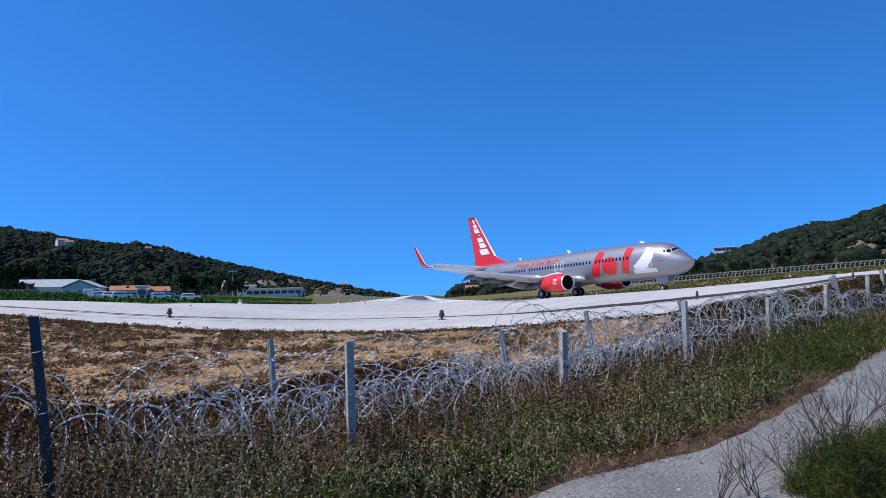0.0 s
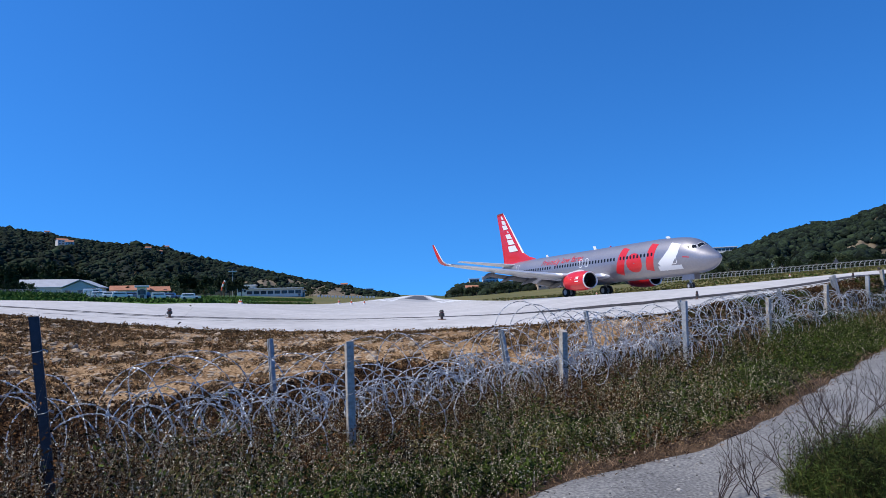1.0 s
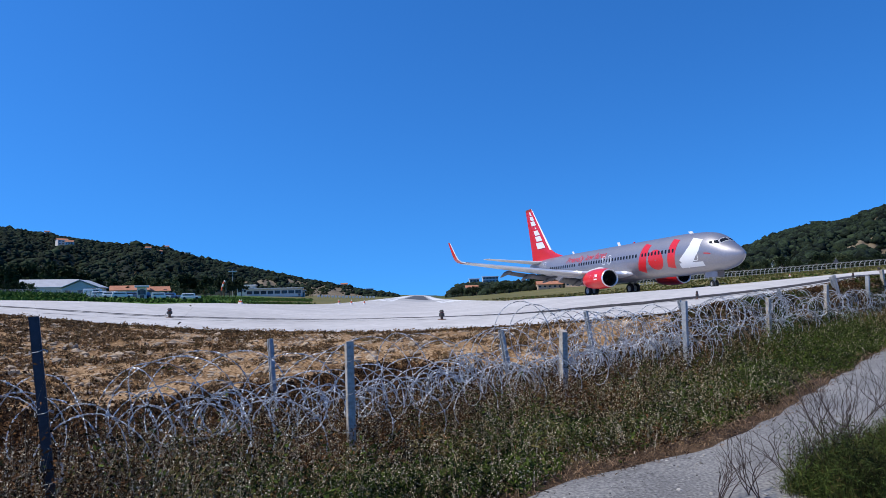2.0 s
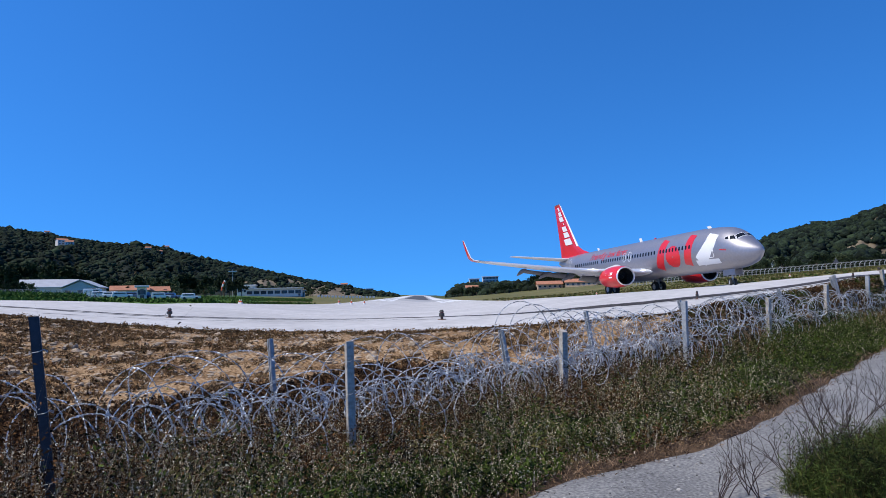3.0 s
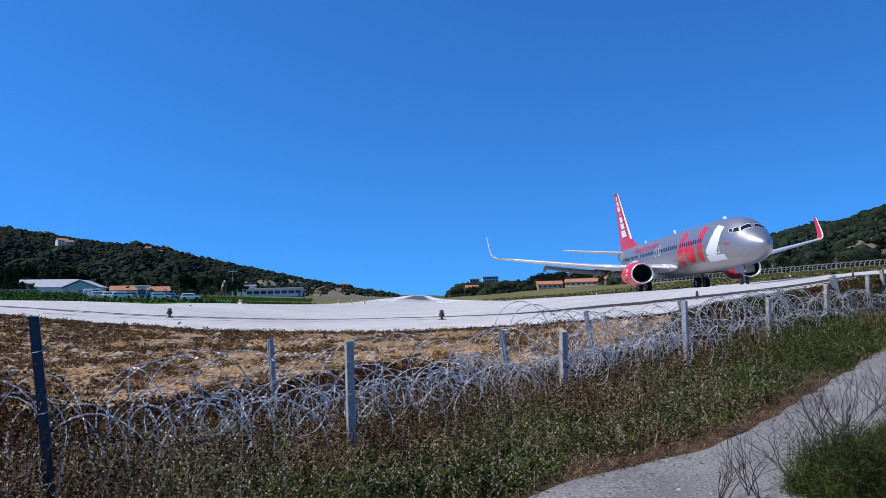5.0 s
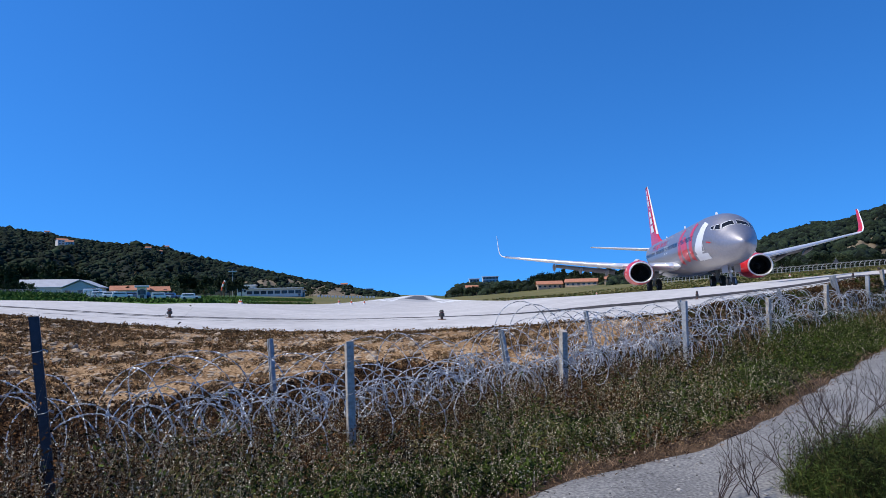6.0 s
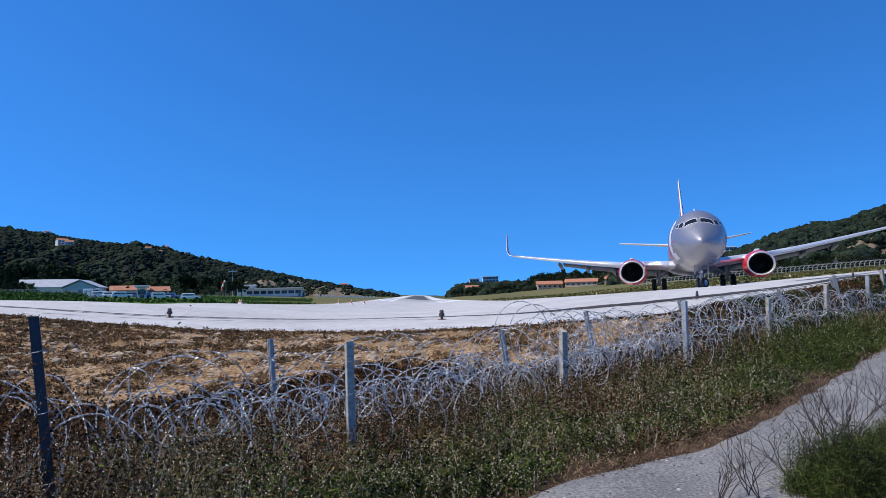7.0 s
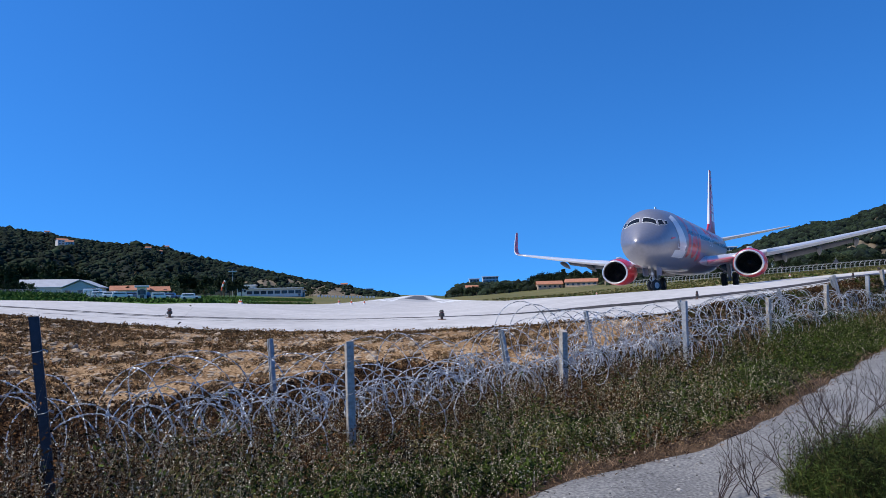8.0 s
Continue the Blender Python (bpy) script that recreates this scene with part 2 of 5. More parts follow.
def stroke(bm, pts, width, side, off=0.008, closed=False):
    """A painted band of that width along points (s, c) of the fuselage's side."""
    P = [Vector(p) for p in pts]
    if closed:
        P.append(P[0])
    line = []
    for a, b in zip(P, P[1:]):
        n = max(1, int((b - a).length / 0.12))
        line += [a.lerp(b, i / n) for i in range(n)]
    line.append(P[-1])
    rows = []
    for i, p in enumerate(line):
        d = (line[min(i + 1, len(line) - 1)] - line[max(i - 1, 0)]).normalized()
        if closed and i in (0, len(line) - 1):
            d = (line[1] - line[-2]).normalized()
        nrm = Vector((-d.y, d.x))
        rows.append([bm.verts.new(skin(q.x, side_th(q.y), side, off)) for q in (p + nrm * width * k for k in (-0.5, -0.25, 0, 0.25, 0.5))])
    for a, b in zip(rows, rows[1:]):
        for j in range(4):
            bm.faces.new((a[j], a[j + 1], b[j + 1], b[j]))


def patch(bm, corners, side, off=0.01, n=6):
    """A pane on the skin, between four corners (s, degrees down from the crown)."""
    a, b, c, d = [Vector(q) for q in corners]
    g = [[bm.verts.new(skin(p.x, radians(p.y), side, off)) for p in (a.lerp(b, i / n).lerp(d.lerp(c, i / n), j / n) for j in range(n + 1))] for i in range(n + 1)]
    for i in range(n):
        for j in range(n):
            bm.faces.new((g[i][j], g[i + 1][j], g[i + 1][j + 1], g[i][j + 1]))


def lofted(name, rings, mat, parent, label="", close_ends=True):
    n = len(rings[0])
    verts = [v for r in rings for v in r]
    faces = grid_faces(len(rings), n, True)
    if close_ends:
        faces += [tuple(range(n))[::-1], tuple((len(rings) - 1) * n + i for i in range(n))]
    return mesh_object(name, verts, faces, mat, True, parent, label)


def airfoil(n=14):
    t = [(1 - math.cos(math.pi * i / n)) / 2 for i in range(n + 1)]
    y = [5 * (0.2969 * math.sqrt(q) - 0.126 * q - 0.3516 * q**2 + 0.2843 * q**3 - 0.1036 * q**4) for q in t]
    return [(a, b) for a, b in zip(t, y)] + [(a, -b * 0.85) for a, b in list(zip(t, y))[-2:0:-1]]


FOIL = airfoil()


def foil_half(a):
    return 5 * (0.2969 * math.sqrt(a) - 0.126 * a - 0.3516 * a**2 + 0.2843 * a**3 - 0.1036 * a**4)


def nose_of_foil(cut):
    """The section's front part alone, closed behind."""
    return [(a, b) if a <= cut else (cut, math.copysign(foil_half(cut) * (1 if b > 0 else 0.85), b)) for a, b in FOIL]


def foil_ring(le, chord, thick, up, span_pos, cut=(0.0, 1.0)):
    """A wing section; le: s of the leading edge; span_pos: (y, z); up: direction of its thickness."""
    out = []
    for a, b in nose_of_foil(cut[1]):
        out.append((NOSE - le - a * chord, span_pos[0] + up[0] * b * thick * chord, span_pos[1] + up[1] * b * thick * chord))
    return out


WING = [(0.6, 13.5, 8.4, 2.0, 0.12), (1.9, 14.1, 7.8, 2.05, 0.12), (3.6, 15.2, 6.5, 2.25, 0.115), (5.6, 16.5, 5.2, 2.46, 0.11), (8.5, 18.0, 4.35, 2.9, 0.105),
        (12.0, 19.85, 3.3, 3.52, 0.10), (15.0, 21.5, 2.4, 4.08, 0.10), (16.9, 22.5, 1.8, 4.44, 0.10)]
w_le = curve_through([w[0] for w in WING], [w[1] for w in WING])
w_ch = curve_through([w[0] for w in WING], [w[2] for w in WING])
w_z = curve_through([w[0] for w in WING], [w[3] for w in WING])


def build_wheel(name, radius, width, parent, at, rim_part=True):
    """A wheel whose axle lies along y."""
    prof = [(0.55, -0.36), (0.62, -0.5), (0.86, -0.5), (0.97, -0.36), (1.0, -0.2), (0.985, -0.13), (1.0, -0.08), (1.0, 0.08), (0.985, 0.13), (1.0, 0.2), (0.97, 0.36), (0.86, 0.5), (0.62, 0.5), (0.55, 0.36)]
    n = 32
    rings = [[(radius * r * math.cos(2 * math.pi * k / n), width * y, radius * r * math.sin(2 * math.pi * k / n)) for k in range(n)] for r, y in prof]
    w = lofted(name, rings, M_TYRE, parent, "", False)
    w.location = at
    bm = bmesh.new()
    for sy in (-1, 1):
        rod(bm, (0, sy * width * 0.2, 0), (0, sy * width * 0.34, 0), radius * 0.58, seg=24)
        rod(bm, (0, sy * width * 0.34, 0), (0, sy * width * 0.46, 0), radius * 0.2, seg=12)
        for k in range(8):
            a = 2 * math.pi * k / 8
            rod(bm, (radius * 0.4 * math.cos(a), sy * width * 0.33, radius * 0.4 * math.sin(a)), (radius * 0.4 * math.cos(a), sy * width * 0.38, radius * 0.4 * math.sin(a)), radius * 0.07, seg=6)
    if rim_part:
        part("rim", bm, M_STRUT, w, "grey metal wheel rim")
    else:
        me2 = bpy.data.meshes.new("rim")
        bm2 = bmesh.new()
        bm2.from_mesh(w.data)
        for f in bm2.faces:
            f.material_index = 0
        k = len(bm2.faces)
        bm.to_mesh(me2)
        bm.free()
        bm2.from_mesh(me2)
        bm2.faces.ensure_lookup_table()
        for f in bm2.faces[k:]:
            f.material_index = 1
        bm2.to_mesh(w.data)
        bm2.free()
        w.data.materials.append(M_STRUT)
    return w


def text_on_skin(words, size, s0, c0, side, mat, parent, slant=0.25):
    cu = bpy.data.curves.new("words", "FONT")
    cu.body, cu.size, cu.shear, cu.resolution_u = words, size, slant, 3
    tmp = new("words", cu)
    bpy.context.view_layer.update()
    me = bpy.data.meshes.new_from_object(tmp.evaluated_get(bpy.context.evaluated_depsgraph_get()))
    bpy.data.objects.remove(tmp)
    for v in me.vertices:
        s = s0 + v.co.x if side > 0 else s0 - v.co.x
        v.co = skin(s, side_th(c0 + v.co.y), side, 0.03)
    me.materials.append(mat)
    o = new("slogan", me)
    o.parent = parent
    o["label"] = "slanted red slogan lettering"
    return o


def build_airplane():
    plane = new("airplane")
    tagged(plane, "silver and red twin-engined passenger jet taxiing on the concrete", "airplane")
    # fuselage
    ss = np.concatenate([[0.004, 0.015, 0.035], np.linspace(0.06, 0.5, 7), np.linspace(0.65, 7.5, 44), np.linspace(9, 25.5, 12), np.linspace(26, 38.1, 36)])
    rings = [[skin(s, 2 * math.pi * k / 56) for k in range(56)] for s in ss]
    lofted("fuselage", rings, M_SILVER, plane, "silver-grey painted fuselage")
    # belly fairing between the wings
    rings = []
    for s in np.linspace(12.6, 23.6, 26):
        k = math.sin(math.pi * (s - 12.6) / 11.0) ** 0.5 if 12.6 < s < 23.6 else 0.0
        rings.append([(NOSE - s, (0.3 + 1.85 * k) * math.sin(2 * math.pi * j / 32), 2.0 + (0.2 + 0.64 * k) * math.cos(2 * math.pi * j / 32)) for j in range(32)])
    lofted("belly_fairing", rings, M_SILVER, plane)
    # cockpit panes
    panes = [[(1.56, 4), (1.93, 4), (2.02, 35), (1.74, 45)], [(1.8, 48), (2.1, 38), (2.42, 47), (2.26, 60)], [(2.34, 60), (2.5, 50), (2.78, 55), (2.7, 62)]]
    for side in (1, -1):
        for c in panes:
            bm = bmesh.new()
            patch(bm, c, side)
            part("cockpit_window", bm, M_DARKGLASS, plane, "dark cockpit glass", True)
            bm = bmesh.new()
            a = [Vector((q[0], (math.pi / 2 - radians(q[1])) * 1.98)) for q in c]
            stroke(bm, a, 0.036, side, 0.014, True)
            part("cockpit_frame", bm, M_WHITE, plane, "pale window frame")
    # cabin windows
    bm = bmesh.new()
    ring = [(0.13 * math.copysign(abs(math.cos(a)) ** 0.6, math.cos(a)), 0.19 * math.copysign(abs(math.sin(a)) ** 0.6, math.sin(a))) for a in (2 * math.pi * k / 16 for k in range(16))]
    bm.faces.new([bm.verts.new((-x, skin(15, side_th(0.42 + z), 1, 0.014)[1], skin(15, side_th(0.42 + z), 1, 0.014)[2])) for x, z in ring])
    first = part("cabin_window", bm, M_DARKGLASS, plane, "small dark oval cabin window")
    first.location.x = NOSE - 7.0
    bm = bmesh.new()
    bm.from_mesh(first.data)
    bmesh.ops.transform(bm, matrix=Matrix.Diagonal((1, -1, 1, 1)), verts=bm.verts)
    bmesh.ops.reverse_faces(bm, faces=bm.faces)
    me_r = bpy.data.meshes.new("cabin_window")
    bm.to_mesh(me_r)
    bm.free()
    me_r.materials.append(M_DARKGLASS)
    for side in (1, -1):
        for k in range(46):
            if (side == 1 and k == 0) or k in (10, 33):
                continue
            o = new("cabin_window", first.data if side == 1 else me_r)
            o.parent = plane
            o.location.x = NOSE - 7.0 - 0.508 * k
            o["label"] = "small dark oval cabin window"
    # doors and exits, as outlined on the skin
    for side in (1, -1):
        for s0, s1, c0, c1, w in ((3.95, 4.8, -0.75, 1.12, 0.07), (17.0, 17.5, 0.0, 0.95, 0.07), (18.05, 18.55, 0.0, 0.95, 0.07), (31.6, 32.3, -0.2, 1.2, 0.06)):
            bm = bmesh.new()
            m = 0.12
            stroke(bm, [(s0 + m, c0), (s1 - m, c0), (s1, c0 + m), (s1, c1 - m), (s1 - m, c1), (s0 + m, c1), (s0, c1 - m), (s0, c0 + m)], w, side, 0.016, True)
            part("door_outline", bm, M_WHITE, plane, "white outline of a door")
        # large painted emblem shapes on the side
        bm = bmesh.new()
        stroke(bm, [(11.0, 1.6), (11.55, -0.1), (12.1, -1.35)], 1.1, side)
        part("emblem_bar", bm, M_RED, plane, "red painted emblem")
        bm = bmesh.new()
        stroke(bm, [(9.6 + 0.62 * math.cos(a), -0.25 + 0.55 * math.sin(a)) for a in (2 * math.pi * k / 20 for k in range(20))], 1.0, side, 0.009, True)
        part("emblem_ring", bm, M_RED, plane, "red painted emblem")
        bm = bmesh.new()
        stroke(bm, [(6.85, 1.65), (7.2, 0.2), (7.6, -1.25)], 1.0, side)
        part("emblem_bar", bm, M_RED, plane, "red painted emblem")
        bm = bmesh.new()
        stroke(bm, [(4.1, 1.5), (4.3, 0.5), (4.95, -0.3), (5.9, -1.05)], 1.25, side, 0.010)
        stroke(bm, [(6.4, -1.15), (3.5, -1.2)], 0.55, side, 0.012)
        part("emblem_sweep", bm, M_WHITE, plane, "white painted emblem")
        bm = bmesh.new()
        stroke(bm, [(2.5, -0.1), (3.2, -0.1)], 0.10, side, 0.012)
        part("small_marking", bm, M_RED, plane)
        text_on_skin("Friendly low fares", 1.14, 26.3 if side < 0 else 16.5, 0.80, side, M_RED, plane)
    # fin with its dorsal fillet
    fin = [(5.0, 29.0, 8.5, 0.05), (5.45, 29.6, 7.95, 0.045), (5.9, 31.2, 6.35, 0.06), (6.5, 32.35, 5.25, 0.08), (8.0, 33.45, 4.35, 0.09), (10.0, 34.9, 3.2, 0.09), (12.3, 36.55, 2.0, 0.09), (12.75, 36.95, 1.6, 0.07)]
    lofted("tail_fin", [[(NOSE - le - a * ch, b * th * ch, z) for a, b in FOIL] for z, le, ch, th in fin], M_RED, plane, "red tail fin")
    lofted("fin_leading_edge", [[(NOSE - le + 0.03 - a * ch, b * th * ch * 1.12, z) for a, b in nose_of_foil(0.05)] for z, le, ch, th in fin[3:]], M_WHITE, plane, "white leading edge")
    for side in (1, -1):
        for k, (z0, z1, f0, f1) in enumerate(((11.75, 12.3, 0.2, 0.55), (11.0, 11.6, 0.1, 0.7), (10.25, 10.9, 0.1, 0.8), (9.75, 9.95, 0.2, 0.4), (8.8, 9.5, 0.1, 0.7), (7.95, 8.65, 0.08, 0.7), (6.9, 7.75, 0.06, 0.8))):
            bm = bmesh.new()
            q = []
            zs, les, chs = [f[0] for f in fin], [f[1] for f in fin], [f[2] for f in fin]
            for z, f in ((z0, f0), (z1, f0 + 0.05), (z1, f1), (z0, f1 - 0.05)):
                le, ch = np.interp(z, zs, les), np.interp(z, zs, chs)
                a = 0.12 + 0.62 * f
                yb = 5 * (0.2969 * math.sqrt(a) - 0.126 * a - 0.3516 * a**2 + 0.2843 * a**3 - 0.1036 * a**4) * 0.09 * ch
                q.append(bm.verts.new((NOSE - le - a * ch, side * (yb + 0.03), z)))
            bm.faces.new(q)
            part("fin_marking", bm, M_WHITE, plane, "white painted marking")
    # tailplane
    for side in (1, -1):
        st = [(0.3, 32.9, 4.0, 4.85, 0.09), (1.0, 33.4, 3.65, 4.95, 0.09), (4.0, 35.3, 2.6, 5.4, 0.09), (7.0, 37.2, 1.45, 5.88, 0.09), (7.2, 37.45, 1.1, 5.91, 0.06)]
        lofted("tailplane", [foil_ring(le, ch, th, (0, 1), (side * y, z)) for y, le, ch, z, th in st], M_WING, plane, "pale grey tailplane")
    # wings
    for side in (1, -1):
        ys = np.concatenate([[w[0] for w in WING[:-1]], [16.0, 16.9]])
        lofted("wing", [foil_ring(float(w_le(y)), float(w_ch(y)), 0.11, (0, 1), (side * y, float(w_z(y)))) for y in ys], M_WING, plane, "pale grey swept wing")
        lofted("leading_edge", [foil_ring(float(w_le(y)) - 0.04, float(w_ch(y)), 0.118, (0, 1), (side * y, float(w_z(y)) - 0.01), (0.0, 0.085)) for y in np.linspace(5.9, 16.8, 8)], M_CHROME, plane, "polished metal leading edge")
        lofted("leading_edge", [foil_ring(float(w_le(y)) - 0.04, float(w_ch(y)), 0.125, (0, 1), (side * y, float(w_z(y)) - 0.01), (0.0, 0.07)) for y in np.linspace(1.95, 3.9, 4)], M_CHROME, plane, "polished metal leading edge")
        wl_st = [(16.9, 22.5, 1.8, 4.44, 8), (17.25, 22.75, 1.66, 4.56, 30), (17.48, 23.05, 1.5, 4.86, 58), (17.6, 23.45, 1.28, 5.4, 78), (17.68, 24.0, 1.0, 6.1, 82), (17.76, 24.55, 0.7, 6.8, 82), (17.78, 24.8, 0.45, 6.92, 82)]
        lofted("winglet", [foil_ring(le + 0.12 * ch, ch * 0.76, 0.085, (-side * math.sin(radians(p)), math.cos(radians(p))), (side * y, z)) for y, le, ch, z, p in wl_st], M_RED, plane, "red winglet")
        lofted("winglet_edge", [foil_ring(le + 0.12 * ch - 0.02, ch * 0.76, 0.10, (-side * math.sin(radians(p)), math.cos(radians(p))), (side * y, z), (0, 0.16)) for y, le, ch, z, p in wl_st], M_WHITE, plane, "white winglet edge")
        # flaps, a little lowered
        for y0, y1 in ((2.0, 5.3), (6.1, 11.8)):
            rings = []
            for y in np.linspace(y0, y1, 5):
                te, z, ch = float(w_le(y) + w_ch(y)), float(w_z(y)), float(w_ch(y))
                fc, ang = 0.24 * ch, radians(22)
                ring = []
                for a, b in FOIL:
                    dx, dz = a * fc, b * 0.13 * fc
                    ring.append((NOSE - (te - 0.22 + dx * math.cos(ang) + dz * math.sin(ang)), side * y, z - 0.16 - dx * math.sin(ang) + dz * math.cos(ang)))
                rings.append(ring)
            lofted("flap", rings, M_FLAP, plane, "grey lowered flap")
        for y in (3.0, 6.9, 9.4, 12.0):
            te, z = float(w_le(y) + w_ch(y)), float(w_z(y))
            L = 3.6 if y < 11 else 3.0
            rings = []
            for k in range(13):
                u = k / 12
                r = 0.24 * math.sin(math.pi * min(max(u, 0.01), 0.99)) ** 0.7
                rings.append([(NOSE - (te - 2.0 + L * u), side * y + r * 0.75 * math.cos(2 * math.pi * j / 12), z - 0.34 - 0.5 * u * u + r * math.sin(2 * math.pi * j / 12)) for j in range(12)])
            lofted("flap_fairing", rings, M_FLAP, plane, "grey flap track fairing")
        # engine
        ey, ez, es = side * 4.83, 1.62, 13.2

        def ering(s, r, n=40, flat=0.12):
            out = []
            for j in range(n):
                a = 2 * math.pi * j / n
                zz = math.sin(a)
                zz = zz if zz > 0 else zz * (1 - flat)
                out.append((NOSE - s, ey + r * math.cos(a) * 1.02, ez + r * zz))
            return out
        lofted("engine_cowl", [ering(es + a, r) for a, r in ((0.12, 1.0), (0.4, 1.06), (1.0, 1.13), (1.8, 1.15), (2.6, 1.1), (3.3, 1.0), (3.7, 0.92), (3.7, 0.86), (3.2, 0.86))], M_RED, plane, "glossy red engine cowl", False)
        lofted("engine_lip", [ering(es + a, r) for a, r in ((0.16, 1.006), (0.06, 0.985), (0.0, 0.95), (-0.012, 0.925), (0.0, 0.90), (0.06, 0.87), (0.16, 0.85))], M_CHROME, plane, "polished metal intake lip", False)
        lofted("intake_duct", [ering(es + a, r) for a, r in ((0.15, 0.852), (0.5, 0.82), (1.0, 0.80), (1.25, 0.80))], M_BLACK, plane, "dark intake duct", False)
        bm = bmesh.new()
        for k in range(24):
            a0, a1 = 2 * math.pi * k / 24, 2 * math.pi * (k + 0.75) / 24
            q = []
            for r, a, dx in ((0.25, a0, 0), (0.78, a0 + 0.15, 0.0), (0.78, a1 + 0.15, 0.16), (0.25, a1, 0.12)):
                q.append(bm.verts.new((NOSE - es - 0.95 - dx, ey + r * math.cos(a), ez + 0.94 * r * math.sin(a))))
            bm.faces.new(q)
        part("fan", bm, M_FAN, plane, "dark fan blades")
        lofted("fan_back", [ering(es + 1.2, r) for r in (0.78, 0.3, 0.02)], M_BLACK, plane)
        lofted("spinner", [ering(es + a, r, 20, 0.0) for a, r in ((0.55, 0.01), (0.65, 0.1), (0.8, 0.19), (1.0, 0.27), (1.15, 0.29))], M_FAN, plane, "grey spinner cone")
        lofted("exhaust_nozzle", [ering(es + a, r, 32, 0.0) for a, r in ((3.3, 0.7), (3.7, 0.66), (4.4, 0.55), (4.75, 0.47), (4.75, 0.42), (4.2, 0.4))], M_FLAP, plane, "bare metal exhaust nozzle", False)
        lofted("exhaust_cone", [ering(es + a, r, 20, 0.0) for a, r in ((4.1, 0.36), (4.7, 0.3), (5.2, 0.1), (5.35, 0.01))], M_FLAP, plane)
        lofted("pylon", [[(NOSE - s, ey + w * cx, z0 + (z1 - z0) * cz) for cx, cz in ((-1, 0), (-1, 1), (1, 1), (1, 0))] for s, w, z0, z1 in
                         ((es + 0.9, 0.05, 2.6, 2.78), (es + 1.6, 0.16, 2.5, 2.92), (es + 3.2, 0.2, 2.2, 2.75), (es + 4.8, 0.16, 1.95, 2.45), (es + 6.2, 0.05, 2.0, 2.2))], M_WING, plane, "engine pylon")
        for k, (y0, w, h) in enumerate(((0.95, 1.3, 0.26), (1.3, 0.9, 0.12))):   # small painted lines on the cowl
            bm = bmesh.new()
            q = []
            for i in range(7):
                s = es + 0.75 + w * i / 6
                r = 1.135
                row = []
                for dz in (0.25 - k * 0.3, 0.25 - k * 0.3 + h):
                    row.append(bm.verts.new((NOSE - s, ey + side * (math.sqrt(r * r - dz * dz) + 0.025), ez + dz)))
                q.append(row)
            for a, b in zip(q, q[1:]):
                bm.faces.new((a[0], b[0], b[1], a[1]))
            part("cowl_marking", bm, M_WHITE, plane, "white painted line")
        # main gear
        y = side * 2.86
        bm = bmesh.new()
        rod(bm, (-15.6, y, 0.55), (-15.5, y - side * 0.05, 2.3), 0.13, 0.15, 14)
        rod(bm, (-15.6, y - 0.5, 0.565), (-15.6, y + 0.5, 0.565), 0.09, seg=12)
        rod(bm, (-15.6, y, 1.1), (-15.55, y - side * 1.5, 2.1), 0.07, seg=10)
        rod(bm, (-15.75, y, 0.7), (-15.95, y, 1.15), 0.05, seg=8)
        rod(bm, (-15.95, y, 1.15), (-15.65, y, 1.6), 0.05, seg=8)
        part("main_gear", bm, M_STRUT, plane, "grey main landing gear leg")
        bm = bmesh.new()
        box(bm, -16.0, -15.1, y + side * 0.15 - 0.02, y + side * 0.15 + 0.02, 1.1, 2.0, 0.015)
        part("gear_door", bm, M_SILVER, plane)
        for dy in (-0.43, 0.43):
            MAIN_WHEELS.append(build_wheel("main_wheel", 0.565, 0.40, plane, (-15.6, y + dy, 0.565)))
    # nose gear
    bm = bmesh.new()
    rod(bm, (0, 0, 0.34), (0.05, 0, 1.7), 0.075, 0.09, 14)
    rod(bm, (0, -0.3, 0.343), (0, 0.3, 0.343), 0.05, seg=10)
    rod(bm, (0.1, 0, 0.5), (0.32, 0, 0.78), 0.035, seg=8)
    rod(bm, (0.32, 0, 0.78), (0.08, 0, 1.05), 0.035, seg=8)
    box(bm, 0.06, 0.2, -0.12, 0.12, 1.0, 1.16, 0.02)
    gear = part("nose_gear", bm, M_STRUT, plane, "grey nose landing gear leg")
    bm = bmesh.new()
    rod(bm, (-0.15, 0, 1.5), (-1.1, 0, 1.75), 0.05, seg=8)
    part("drag_brace", bm, M_STRUT, plane)
    for dy in (-0.2, 0.2):
        NOSE_WHEELS.append(build_wheel("nose_wheel", 0.343, 0.2, gear, (0, dy, 0.343), False))
    for side in (1, -1):
        bm = bmesh.new()
        box(bm, -0.6, 0.9, side * 0.42 - 0.015, side * 0.42 + 0.015, 0.95, 1.5, 0.012)
        part("gear_door", bm, M_SILVER, plane)
    bm = bmesh.new()
    rod(bm, (0.2, 0, 1.08), (0.26, 0, 1.08), 0.09, seg=14)
    part("taxi_lamp", bm, M_WHITE, plane, "round glass taxi lamp")
    # aerials and beacon on the crown
    for s, h, l in ((6.2, 0.22, 0.5), (17.6, 0.4, 0.45), (27.0, 0.3, 0.4)):
        bm = bmesh.new()
        zt = float(skin_top(s))
        r = box(bm, NOSE - s - l / 2, NOSE - s + l / 2, -0.025, 0.025, zt - 0.05, zt + h, 0.01)
        for v in bm.verts:
            if v.co.z > zt + h * 0.5:
                v.co.x -= l * 0.45
        part("aerial", bm, M_WHITE, plane, "white blade aerial")
    bm = bmesh.new()
    bmesh.ops.create_uvsphere(bm, u_segments=12, v_segments=8, radius=0.12, matrix=Matrix.Translation((NOSE - 15, 0, 5.42)))
